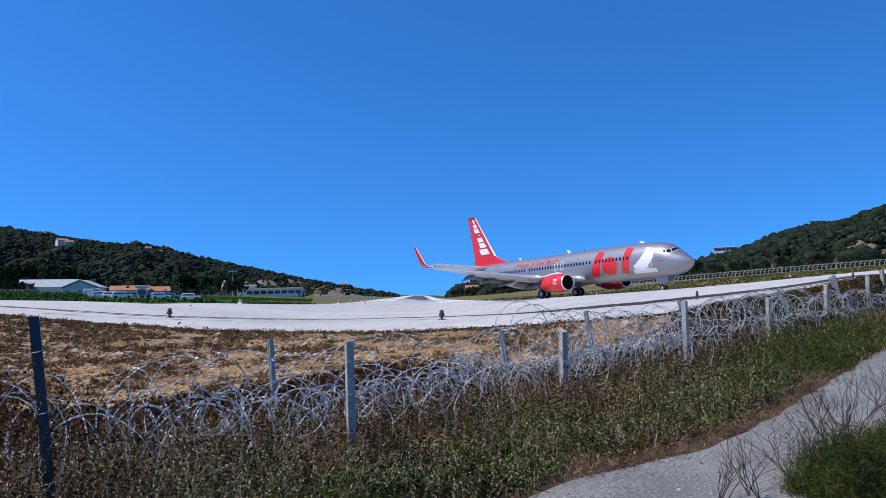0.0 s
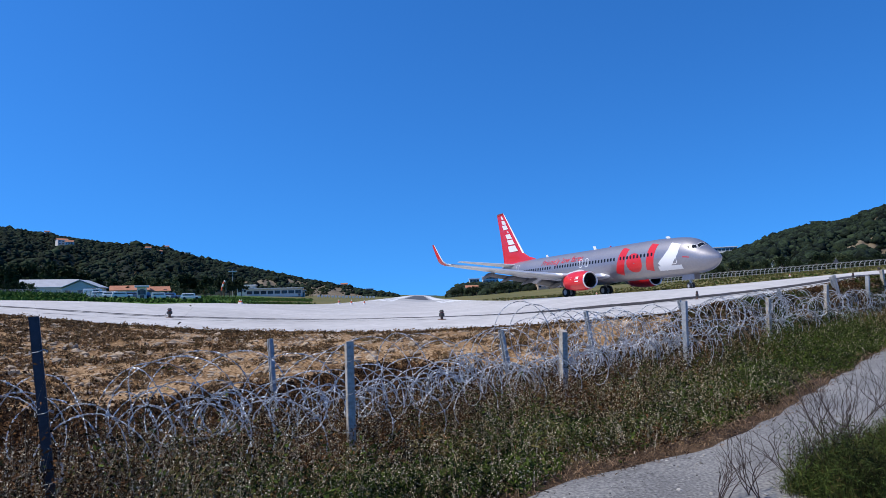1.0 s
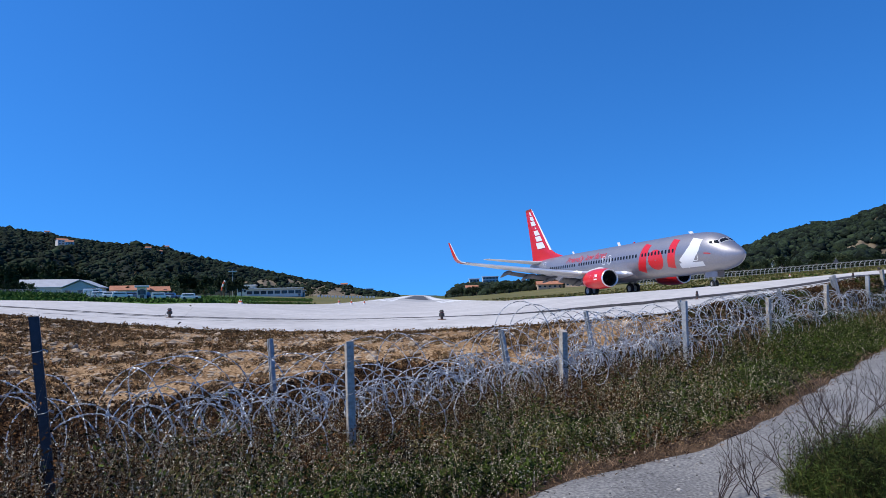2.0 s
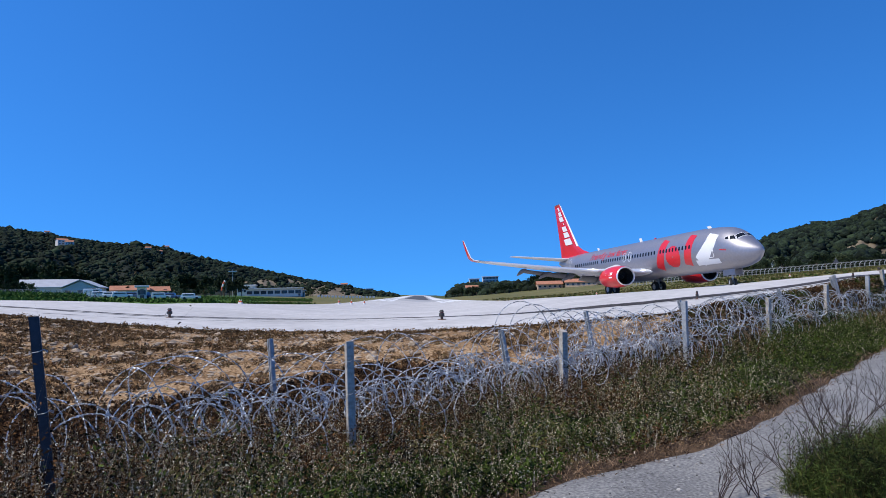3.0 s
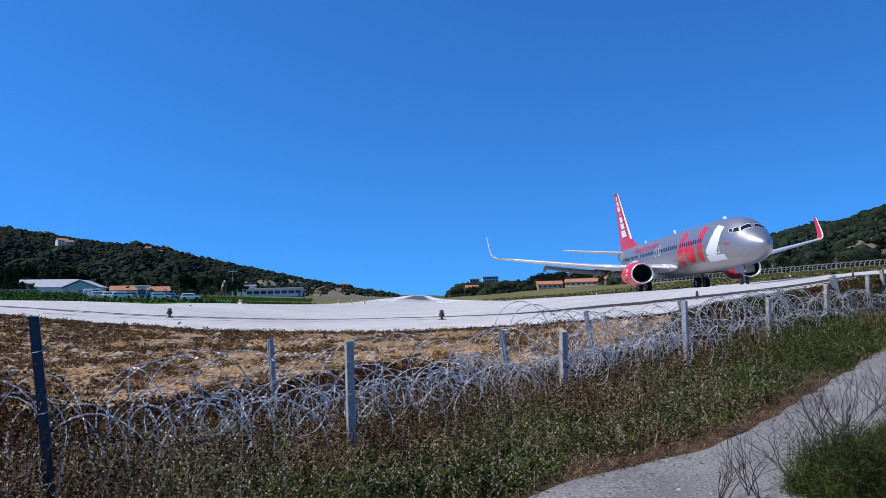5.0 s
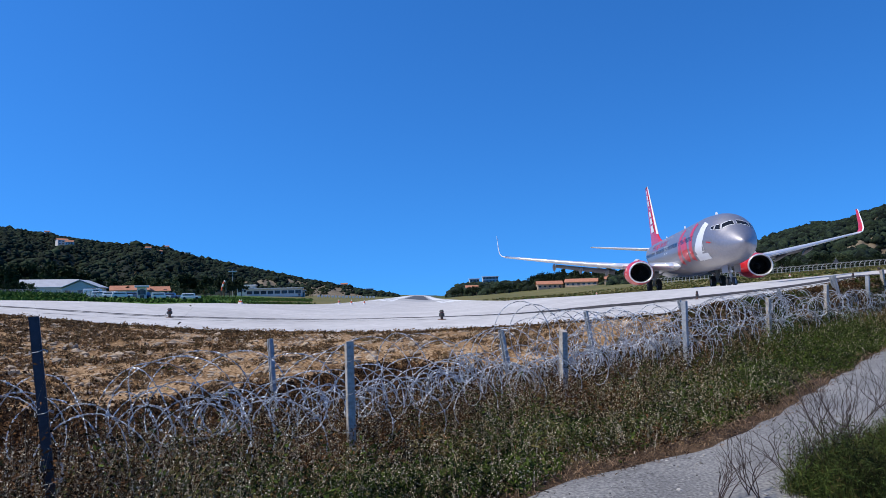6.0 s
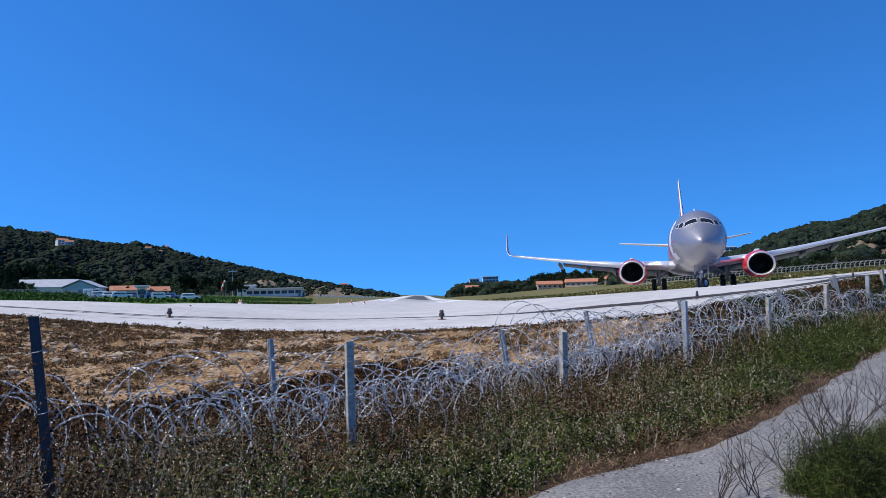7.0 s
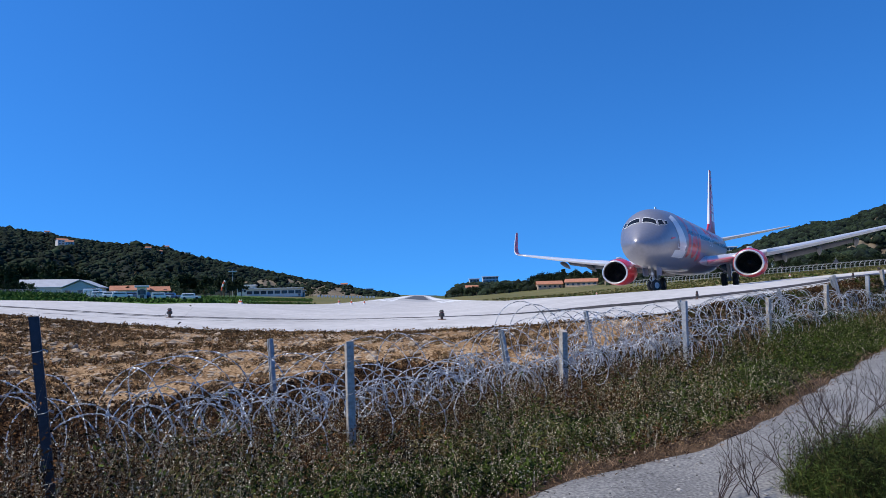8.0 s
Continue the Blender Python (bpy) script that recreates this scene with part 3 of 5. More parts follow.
    part("beacon", bm, M_RED, plane)
    return plane, gear


MAIN_WHEELS, NOSE_WHEELS = [], []
AIRPLANE, NOSE_GEAR = build_airplane()



# ---------------------------------------------------------------- paving details
def strip(name, pts, width, lift, mat, label, category, zf=runway_z, wobble=0.0, kind="structure", crown=0.0):
    """A band along a smooth line of plan points; crown: how far its middle stands up, towards the fence's far end."""
    xs = curve_through(range(len(pts)), [p[0] for p in pts])
    ys = curve_through(range(len(pts)), [p[1] for p in pts])
    t = np.linspace(0, len(pts) - 1, 40 * (len(pts) - 1))
    X, Y = xs(t), ys(t)
    dx, dy = np.gradient(X), np.gradient(Y)
    n = np.hypot(dx, dy)
    w = width * (1 + wobble * (np.sin(t * 9.1) + np.sin(t * 23.7 + 1) * 0.6))
    rows = [np.stack([X - k * w * dy / n, Y + k * w * dx / n], -1) for k in (-0.5, 0, 0.5)]
    P = np.stack(rows, 1)
    Z = zf(P[..., 0], P[..., 1]) + lift
    Z[:, 1] += crown * np.clip((X - 1) / 4, 0, 1) * (1 + 0.04 * np.sin(t * 13.1))
    o = mesh_object(name, np.concatenate([P, Z[..., None]], -1).reshape(-1, 3), grid_faces(len(t), 3), mat, True)
    return tagged(o, label, category, kind=kind)


JOINT = [(-33, 28.5), (-17.1, 25.4), (-13.8, 25.3), (-11.0, 26.5), (-9.3, 28.1), (-7.2, 29.6), (-4.8, 30.4), (-2.2, 30.1), (-0.1, 27.5), (1.3, 25.1), (3.0, 22.0), (4.6, 20.4), (6.0, 19.3), (7.8, 19.7), (9.6, 20.9), (11.5, 22.0), (13.2, 23.2), (15.6, 25.6), (19.6, 30.0), (23.6, 34.2)]
strip("tarred_joint", JOINT, 0.36, 0.018, M_TAR, "dark tarred joint across the pale concrete", "joint", wobble=0.2, crown=0.06)
strip("tarred_joint", [(x + 0.2, y - 0.6) for x, y in JOINT[1:-1]], 0.16, 0.018, M_TAR, "thin dark line beside the joint", "joint", wobble=0.5)
strip("pad_margin", [(x, y - 2.6) for x, y in JOINT[2:9]], 0.06, 0.018, M_TAR, "thin crack in the concrete", "crack", wobble=0.6)
rng = np.random.default_rng(7)
# painted bars and rubber at the landing threshold
for k in range(12):
    off = -12.4 + 2.25 * k
    if abs(off) < 6.6:
        continue
    strip("threshold_bar", [(centre(y) + off, y) for y in (190, 225, 262)], 1.6, 0.03, M_PAINT, "white painted threshold bar", "runway marking")
for off in (-9.8, 9.8):
    strip("aiming_bar", [(centre(y) + off, y) for y in (290, 380, 520, 700)], 5.0, 0.03, M_PAINT, "broad white painted aiming bar", "runway marking")
strip("rubber_patch", [(centre(y), y) for y in (290, 400, 600, 950)], 11.0, 0.06, M_RUBBER, "black rubber laid down by landing wheels", "runway marking", wobble=0.06)
for off in (-13.4, 13.4):
    strip("edge_line", [(centre(y) + off, y) for y in (110, 200, 420, 900)], 0.6, 0.03, M_PAINT, "white painted runway edge line", "runway marking")

# ---------------------------------------------------------------- edge lamps
M_LAMP_BODY = material("lamp_black", (0.03, 0.03, 0.03), (0.05, 0.045, 0.04), 0.6, scale=8, fine=60)
M_LAMP_RED = material("lamp_red", (0.16, 0.02, 0.015), (0.10, 0.015, 0.01), 0.3, scale=8, fine=60)
M_LAMP_BASE = material("lamp_base", (0.16, 0.08, 0.05), (0.1, 0.06, 0.04), 0.7, scale=8, fine=60)


def build_edge_lamp():
    lamp = new("edge_lamp")
    tagged(lamp, "small black and red runway edge lamp on a short stem", "runway lamp", "runway edge lamps")
    bm = bmesh.new()
    rod(bm, (0, 0, 0), (0, 0, 0.03), 0.16, 0.14, 16)
    rod(bm, (0, 0, 0.03), (0, 0, 0.13), 0.05, seg=12)
    part("base", bm, M_LAMP_BASE, lamp, "ochre base plate")
    bm = bmesh.new()
    rod(bm, (0, 0, 0.13), (0, 0, 0.24), 0.1, 0.1, 16)
    part("body", bm, M_LAMP_BODY, lamp)
    bm = bmesh.new()
    rod(bm, (0, 0, 0.24), (0, 0, 0.29), 0.07, 0.07, 14)
    part("lens", bm, M_LAMP_RED, lamp, "red glass lens")
    bm = bmesh.new()
    rod(bm, (0, 0, 0.29), (0, 0, 0.36), 0.09, 0.05, 14)
    part("cap", bm, M_LAMP_BODY, lamp)
    return lamp


lamp = build_edge_lamp()
lamp.scale = (0.5, 0.5, 0.8)
spots = [(-0.11, 24.10), (-10.63, 25.60), (7.10, 18.60), (14.05, 22.70), (40.5, 61.5)]
for k, (x, y) in enumerate(spots):
    m = pose(x, y, float(runway_z(x, y)) + 0.014, 0, 0, 40 * k)
    if k == 0:
        lamp.matrix_basis = m
    else:
        o = copy_thing(lamp, m)
        if k in (2, 3):
            o.scale = (0.42, 0.42, 0.66)

# ---------------------------------------------------------------- path and verge
def uv(u, v):
    return (u - v) / R2, (u + v) / R2


def uv_sheet(name, u0, u1, v0f, v1f, nu, nv, lift, mat, label, category, rough=0.0):
    U, T = np.meshgrid(np.linspace(u0, u1, nu), np.linspace(0, 1, nv), indexing="ij")
    V = v0f(U) * (1 - T) + v1f(U) * T
    X, Y = uv(U, V)
    Z = ground_z(X, Y) + lift + rough * np.sin(U * 3.1 + 2 * np.sin(V * 2.3)) * np.sin(V * 4.3 + U)
    o = mesh_object(name, np.stack([X, Y, Z], -1).reshape(-1, 3), grid_faces(nu, nv), mat, True)
    return tagged(o, label, category, kind="structure")


def path_edge(u):
    return 2.66 + 0.1 * np.clip(u - 7.2, 0, 12) + 0.45 / (1 + np.exp(np.clip((u - 5) / 0.35, -40, 40))) + 0.02 * np.sin(u * 2.7 + 1) + 0.025 * np.sin(u * 6.1)


M_LITTER = material("dry_litter", (0.12, 0.075, 0.042), (0.02, 0.013, 0.009), 0.95, scale=2.5, fine=40, bump=0.02, spec=0.12)
uv_sheet("path", -12, 60, lambda u: 0 * u - 1.5, path_edge, 260, 14, 0.05, M_PATH, "worn grey asphalt path beside the fence", "path", 0.004)
uv_sheet("verge", -12, 60, lambda u: path_edge(u) - 0.05, lambda u: 0 * u + 4.9, 260, 10, 0.032, M_LITTER, "brown dry litter along the path's edge", "ground", 0.01)

# ---------------------------------------------------------------- fence posts
M_GALV = material("galvanised_steel", (0.44, 0.45, 0.45), (0.28, 0.285, 0.285), 0.55, 0.15, scale=3, fine=30)
M_OLDWOOD = material("grey_timber", (0.50, 0.46, 0.40), (0.24, 0.20, 0.155), 0.85, scale=4, fine=30, bump=0.01)
M_DARKSTEEL = material("dark_steel", (0.035, 0.042, 0.058), (0.02, 0.024, 0.032), 0.45, 0.3, scale=3, fine=30)


def build_post(top, foot, w, kind):
    """A post of channel section, from a foot in the ground to a leaning top."""
    top, foot = Vector(top), Vector(foot)
    foot.z = gz(foot.x, foot.y) - 0.12
    post = new("fence_post")
    post.location = foot
    d = top - foot
    q = d.to_track_quat("Z", "Y").to_matrix().to_4x4()
    turn = q @ pose(0, 0, 0, 0, 0, {"steel": 35, "dark": 30, "timber": 20}[kind])
    L = d.length
    bm = bmesh.new()
    if kind == "timber":
        box(bm, -w / 2, w / 2, -w * 0.4, w * 0.4, 0, L, 0.008)
        for v in bm.verts:
            if v.co.z > L * 0.9:
                v.co.z += 0.03 * (v.co.x / w)
    else:
        t = 0.006
        box(bm, -w / 2, w / 2, -t, t, 0, L)
        box(bm, -w / 2 - t, -w / 2 + t, -w * 0.55, -t, 0, L)
        box(bm, w / 2 - t, w / 2 + t, -w * 0.55, -t, 0, L)
        for s in (-1, 1):
            box(bm, s * (w / 2 - 0.012) - 0.012, s * (w / 2 - 0.012) + 0.012, -w * 0.55 - t, -w * 0.55 + t, 0, L)
    bmesh.ops.transform(bm, matrix=turn, verts=bm.verts)
    part("upright", bm, {"steel": M_GALV, "dark": M_DARKSTEEL, "timber": M_OLDWOOD}[kind], post)
    if kind == "dark":
        bm = bmesh.new()
        rod(bm, d * 0.56, d * 0.40 + Vector((-0.07, 0, 0)), 0.012, seg=6)
        rod(bm, d * 0.40 + Vector((-0.07, 0, 0)), d * 0.36, 0.012, seg=6)
        part("brace", bm, M_DARKSTEEL, post, "small dark steel brace")
    for f in (0.35, 0.62, 0.86):       # tie wires wound round it
        bm = bmesh.new()
        c = d * f
        n = 10
        ring = [c + turn.to_3x3() @ Vector((w * 0.66 * math.cos(2 * math.pi * k / n), w * 0.62 * math.sin(2 * math.pi * k / n) - w * 0.2, 0.012 * math.sin(k * 2.1))) for k in range(n)]
        for a, b in zip(ring, ring[1:] + ring[:1]):
            rod(bm, a, b, 0.003, seg=4)
        part("tie_wire", bm, M_GALV, post, "thin tie wire")
    words = {"steel": "galvanised steel fence post standing in weeds", "dark": "dark steel channel fence post leaning in weeds", "timber": "weathered grey timber fence post in weeds"}[kind]
    return tagged(post, words, "fence post", "posts of the perimeter fence")


POSTS = [((-2.64, 4.30, 1.93), (-2.46, 4.30, 0.92), 0.085, "dark"), ((-0.90, 6.20, 1.58), (-0.89, 6.20, 0.37), 0.09, "timber"), ((1.57, 8.85, 1.48), (1.54, 8.85, 0.26), 0.1, "timber"),
         ((4.22, 11.70, 1.77), (4.20, 11.70, 0.52), 0.085, "steel"), ((7.33, 15.00, 1.73), (7.30, 15.00, 0.68), 0.095, "timber"), ((10.80, 18.70, 1.99), (10.75, 18.70, 0.86), 0.11, "timber"),
         ((14.46, 22.60, 2.26), (14.43, 22.60, 1.26), 0.11, "steel"),
         ((-2.17, 8.30, 1.51), (-2.11, 8.30, 0.63), 0.075, "steel"), ((0.89, 10.40, 1.43), (1.02, 10.40, 0.58), 0.08, "steel"), ((2.69, 12.60, 1.61), (2.81, 12.60, 0.82), 0.075, "steel"),
         ((5.04, 14.20, 1.75), (5.11, 14.20, 0.92), 0.075, "steel"), ((8.88, 17.60, 1.92), (9.00, 17.60, 1.18), 0.075, "steel"), ((12.10, 20.50, 2.28), (12.30, 20.50, 1.52), 0.08, "steel"), ((12.23, 20.90, 2.24), (12.39, 20.90, 1.52), 0.08, "steel"),
         ((16.56, 25.00, 2.49), (16.63, 25.00, 1.59), 0.12, "timber")]
for a, b, w, k in POSTS:
    build_post(a, b, w, k)

# ---------------------------------------------------------------- razor wire
M_BARB = material("barb_steel", (0.86, 0.86, 0.85), (0.30, 0.305, 0.32), 0.42, 0.15, scale=6, fine=60, island=0.6)
M_WIRE = material("razor_wire", (0.66, 0.66, 0.66), (0.30, 0.305, 0.315), 0.45, 0.25, scale=6, fine=60, island=0.45)


def build_coil(u0, u1, v0, zc, radius, pitch, seed, strand=0.0024):
    """A sagging concertina coil of barbed tape along the fence."""
    r = np.random.default_rng(seed)
    n_turn = int((u1 - u0) / pitch)
    per = 22
    n = n_turn * per
    k = np.arange(n)

    def wander(step, amp):
        c = np.clip(r.normal(0, amp, n // step + 3), -1.7 * amp, 1.7 * amp)
        return np.interp(k, np.arange(len(c)) * step, c)
    phi = 2 * np.pi * k / per + wander(per * 2, 0.5)
    u = u0 + (u1 - u0) * k / n + wander(per // 2, 0.10) + wander(per * 3, 0.22) 
    rad = radius * (1.08 + wander(per * 2, 0.22) + wander(9, 0.035))
    turn = wander(int(per * 1.5), 0.6) - 0.75          # how far each loop is swung round
    u = u + rad * np.cos(phi) * np.sin(turn)
    X, Y = uv(u, v0 + rad * np.cos(phi) * np.cos(turn) * 0.9 + wander(per * 3, 0.09))
    base = ground_z(*uv(u, 0 * u + 5.0))
    Z = base + zc + wander(per * 3, 0.08) + rad * np.sin(phi) + wander(5, 0.012)
    P = np.stack([X, Y, Z], -1)
    T = np.gradient(P, axis=0)
    T /= np.linalg.norm(T, axis=1)[:, None]
    A = np.cross(T, [0.3, 0.2, 1.0]); A /= np.linalg.norm(A, axis=1)[:, None]
    B = np.cross(T, A)
    w = strand + 0.00004 * np.clip(Y - 5, 0, 25)
    coil = new("razor_wire_coil")
    ring = np.stack([P + (A * math.cos(a) + B * math.sin(a)) * w[:, None] for a in (0, 2.1, 4.2)], 1)
    mesh_object("strand", ring.reshape(-1, 3), grid_faces(n, 3, True), M_WIRE, parent=coil)
    # barbs: small pointed blades
    verts = []
    per_step = 12
    f = r.uniform(0, 1, (n - 1, per_step))
    for j in range(per_step):
        c = P[:-1] * (1 - f[:, j:j + 1]) + P[1:] * f[:, j:j + 1]
        a = r.uniform(0, 2 * np.pi, n - 1)[:, None]
        D = A[:-1] * np.cos(a) + B[:-1] * np.sin(a)
        D2 = np.cross(T[:-1], D)
        L = (0.0115 + 0.00012 * np.clip(Y[:-1] - 5, 0, 25))[:, None] * r.uniform(0.6, 1.3, (n - 1, 1))
        verts.append(np.stack([c - T[:-1] * L * 1.1 + D * L * 0.7, c + D2 * L * 0.65, c + T[:-1] * L * 1.1 - D * L * 0.7, c - D2 * L * 0.65], 1).reshape(-1, 3))
    verts = np.concatenate(verts)
    barbs = mesh_object("barbed_edge", verts, np.arange(len(verts)).reshape(-1, 4), M_BARB, parent=coil, label="small pale steel barbs")
    barbs["kind"] = "stuff"
    return tagged(coil, "tangled silver razor wire coil along the fence", "razor wire", "razor wire coils")


build_coil(-2.5, 34, 5.35, 0.56, 0.31, 0.52, 1, 0.0042)
build_coil(-2.5, 34, 5.85, 0.68, 0.34, 0.36, 2)
build_coil(-2.5, 34, 6.2, 0.54, 0.27, 0.34, 3)
build_coil(7, 34, 5.6, 0.96, 0.28, 0.27, 4)
build_coil(2.2, 34, 5.65, 0.46, 0.17, 0.16, 5)
build_coil(13, 34, 6.1, 0.98, 0.30, 0.26, 6)
build_coil(3.2, 14, 5.9, 0.46, 0.16, 0.15, 7)
build_coil(1.5, 12, 5.1, 0.44, 0.32, 0.75, 8, 0.0038)

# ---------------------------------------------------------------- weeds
# near-black second colours put the shade between leaves into the leaf colour
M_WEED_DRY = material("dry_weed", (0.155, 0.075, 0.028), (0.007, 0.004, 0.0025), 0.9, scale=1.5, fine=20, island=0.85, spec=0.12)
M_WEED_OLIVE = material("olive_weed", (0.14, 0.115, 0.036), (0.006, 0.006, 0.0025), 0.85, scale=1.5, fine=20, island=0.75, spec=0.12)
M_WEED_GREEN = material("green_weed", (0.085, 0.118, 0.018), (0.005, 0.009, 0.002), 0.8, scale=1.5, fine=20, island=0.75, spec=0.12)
M_SEED = material("seed_head", (0.72, 0.64, 0.48), (0.36, 0.28, 0.17), 0.9, scale=3, fine=20, island=0.4, spec=0.12)
M_TUFT = material("dry_tuft", (0.31, 0.185, 0.085), (0.07, 0.042, 0.02), 0.9, scale=1.5, fine=20, island=0.6, spec=0.12)
M_STALK = material("dead_stalk", (0.30, 0.20, 0.12), (0.05, 0.028, 0.017), 0.9, scale=1.5, fine=20, island=0.8, spec=0.12)
# shade deep in the clump is painted in as a near-black second colour
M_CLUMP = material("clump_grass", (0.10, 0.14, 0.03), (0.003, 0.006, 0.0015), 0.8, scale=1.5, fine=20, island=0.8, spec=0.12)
M_TWIG = material("dark_twig", (0.085, 0.06, 0.05), (0.04, 0.03, 0.027), 0.9, scale=5, fine=40, spec=0.12)


def weeds(name, places, heights, leaf, stems, leaves, mat, label, seed, lean=0.35, thick=0.003, category="weeds", seeds=False, slim=0.26):
    """Many stalks with small leaves, as one mass. places: (n, 3); heights: n."""
    r = np.random.default_rng(seed)
    n = len(places)
    P = np.repeat(np.asarray(places, float), stems, 0)
    H = np.repeat(np.asarray(heights, float), stems) * r.uniform(0.55, 1.1, n * stems)
    m = len(P)
    P = P + np.stack([r.normal(0, 0.05, m), r.normal(0, 0.05, m), np.zeros(m) - 0.02], -1)
    a = r.uniform(0, 2 * np.pi, m)
    ln = r.uniform(0.05, lean, m)
    D = np.stack([np.cos(a), np.sin(a), 0 * a], -1)
    S = np.stack([-np.sin(a), np.cos(a), 0 * a], -1)

    def at(t):
        return P + D * (ln * H * t ** 1.6)[:, None] + np.stack([0 * a, 0 * a, H * t * (1 - 0.25 * ln * t)], -1)
    verts, faces = [], []
    tw = thick * (1 + 0.06 * np.clip(P[:, 1] - 5, 0, 40))
    levels = [0.0, 0.4, 0.75, 1.0]
    stalk = []
    for t in levels:
        c, w = at(t), (tw * (1.05 - t))[:, None]
        stalk.append(np.stack([c - S * w, c + S * w], 1))
    stalk = np.stack(stalk, 1).reshape(-1, 3)          # m, 4, 2
    verts.append(stalk)
    i = np.arange(m)[:, None] * 8
    for q in range(3):
        faces.append(np.concatenate([i + 2 * q, i + 2 * q + 1, i + 2 * q + 3, i + 2 * q + 2], 1))
    off = m * 8
    for j in range(leaves):
        t = r.uniform(0.15, 1.0, m) if not seeds else r.uniform(0.45, 1.02, m)
        c = P + D * (ln * H * t ** 1.6)[:, None] + np.stack([0 * a, 0 * a, H * t * (1 - 0.25 * ln * t)], -1)
        b = r.uniform(0, 2 * np.pi, m)
        e = r.uniform(-0.3, 1.1, m)
        F = np.stack([np.cos(b) * np.cos(e), np.sin(b) * np.cos(e), np.sin(e)], -1)
        G = np.cross(F, r.normal(0, 1, (m, 3))); G /= np.linalg.norm(G, axis=1)[:, None]
        L = (leaf * r.uniform(0.6, 1.3, m) * (1 + 0.03 * np.clip(P[:, 1] - 5, 0, 40)))[:, None]
        W = L * (slim if not seeds else 0.38)
        verts.append(np.stack([c, c + F * L * 0.5 + G * W, c + F * L, c + F * L * 0.5 - G * W], 1).reshape(-1, 3))
        k = off + np.arange(m)[:, None] * 4
        faces.append(np.concatenate([k, k + 1, k + 2, k + 3], 1))
        off += m * 4
    V, Fc = np.concatenate(verts), np.concatenate(faces)
    me = bpy.data.meshes.new(name)
    me.vertices.add(len(V)); me.vertices.foreach_set("co", V.ravel())
    me.loops.add(len(Fc) * 4); me.loops.foreach_set("vertex_index", Fc.ravel().astype(np.int32))
    me.polygons.add(len(Fc)); me.polygons.foreach_set("loop_start", (np.arange(len(Fc)) * 4).astype(np.int32))
    me.materials.append(mat)
    me.update(calc_edges=True)
    return tagged(new(name, me), label, category, kind="stuff")


def scatter(n, u0, u1, v0, v1, seed, power=1.0):
    r = np.random.default_rng(seed)
    u = u0 + (u1 - u0) * r.uniform(0, 1, n) ** power
    v = r.uniform(v0, v1, n)
    x, y = uv(u, v)
    return u, v, np.stack([x, y, ground_z(x, y)], -1), r


def verge_height(u, v):
    """Weeds stand taller towards the fence, and farther along it."""
    low = 0.16 + 0.28 * np.clip((v - path_edge(u) - 0.2) / 0.6, 0, 1) + 0.22 * np.clip((u - 11) / 6, 0, 1)
    return low + 0.26 * np.clip((v - 4.3) / 0.7, 0, 1) * (0.8 + 0.35 * np.sin(u * 1.3) * np.sin(u * 0.57 + v)) * (1 - 0.75 * np.clip((v - 5.2) / 0.7, 0, 1) * np.clip((u - 5) / 3, 0, 1))


def greenness(u, v):
    return 0.5 + 0.5 * np.sin(u * 0.55 - 1.9) * 0.6 + 0.25 * np.sin(u * 1.9 + v * 2.2) + np.clip((u - 7) / 6, -0.08, 0.75) - 0.45 * np.clip((v - 4.2) / 1.0, 0, 1) + 0.55 * np.clip((4.95 - v), 0, 1) * np.clip((6.5 - u) / 2.5, 0.2, 1) - 0.22 * np.exp(-((u - 7.5) / 2.0) ** 2)


u, v, P, r = scatter(16500, -1.5, 32, 3.0, 6.4, 11, 1.4)
sel = v > path_edge(u) + 0.26 + 0.14 * np.sin(u * 2.1) * np.sin(u * 0.83 + 1) + 0.06 * np.sin(u * 5.7) - 0.02 * np.clip(u - 6, 0, 8)
u, v, P = u[sel], v[sel], P[sel]
h = verge_height(u, v) * r.uniform(0.6, 1.25, len(u)) * (1 + 0.35 * np.clip((4.5 - u) / 2, 0, 1) + 0.9 * np.clip((2.4 - u) / 1.0, 0, 1))
h = h * (1 - 0.45 * np.exp(-((u - 3.75) / 0.4) ** 2 - ((v - 4.8) / 0.5) ** 2))          # trodden down before the near timber post
mound = np.sin(u * 2.9 + np.sin(v * 3.1)) * np.sin(v * 4.3 + u * 0.7) + 0.5 * np.sin(u * 6.7 + v * 2) * np.sin(v * 7.9 - u)
h = h * np.clip(0.84 + (0.36 + 0.2 * np.clip((u - 7) / 5, 0, 1)) * mound, 0.3, 1.5)
cap = ground_z(*uv(u, 0 * u + 5.0)) + 0.6 - P[:, 2]
h = np.where(v > 5.1, np.clip(cap, 0.1, 1) * r.uniform(0.6, 1.0, len(u)), h)
g = greenness(u, v) - 0.4 * (v > 5.3) + r.normal(0, 0.25, len(u))
sel = g < 0.42
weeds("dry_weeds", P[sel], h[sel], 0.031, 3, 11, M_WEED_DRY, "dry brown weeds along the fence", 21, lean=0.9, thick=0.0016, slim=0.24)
sel = (g >= 0.42) & (g < 0.75)
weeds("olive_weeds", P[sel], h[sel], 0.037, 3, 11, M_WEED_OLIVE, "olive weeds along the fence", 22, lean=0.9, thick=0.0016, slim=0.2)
sel = g >= 0.75
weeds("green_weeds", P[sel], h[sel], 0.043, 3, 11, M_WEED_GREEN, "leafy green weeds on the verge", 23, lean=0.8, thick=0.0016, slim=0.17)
sel = r.uniform(0, 1, len(u)) < 0.72 - 0.5 * np.clip((u - 8) / 5, 0, 1)
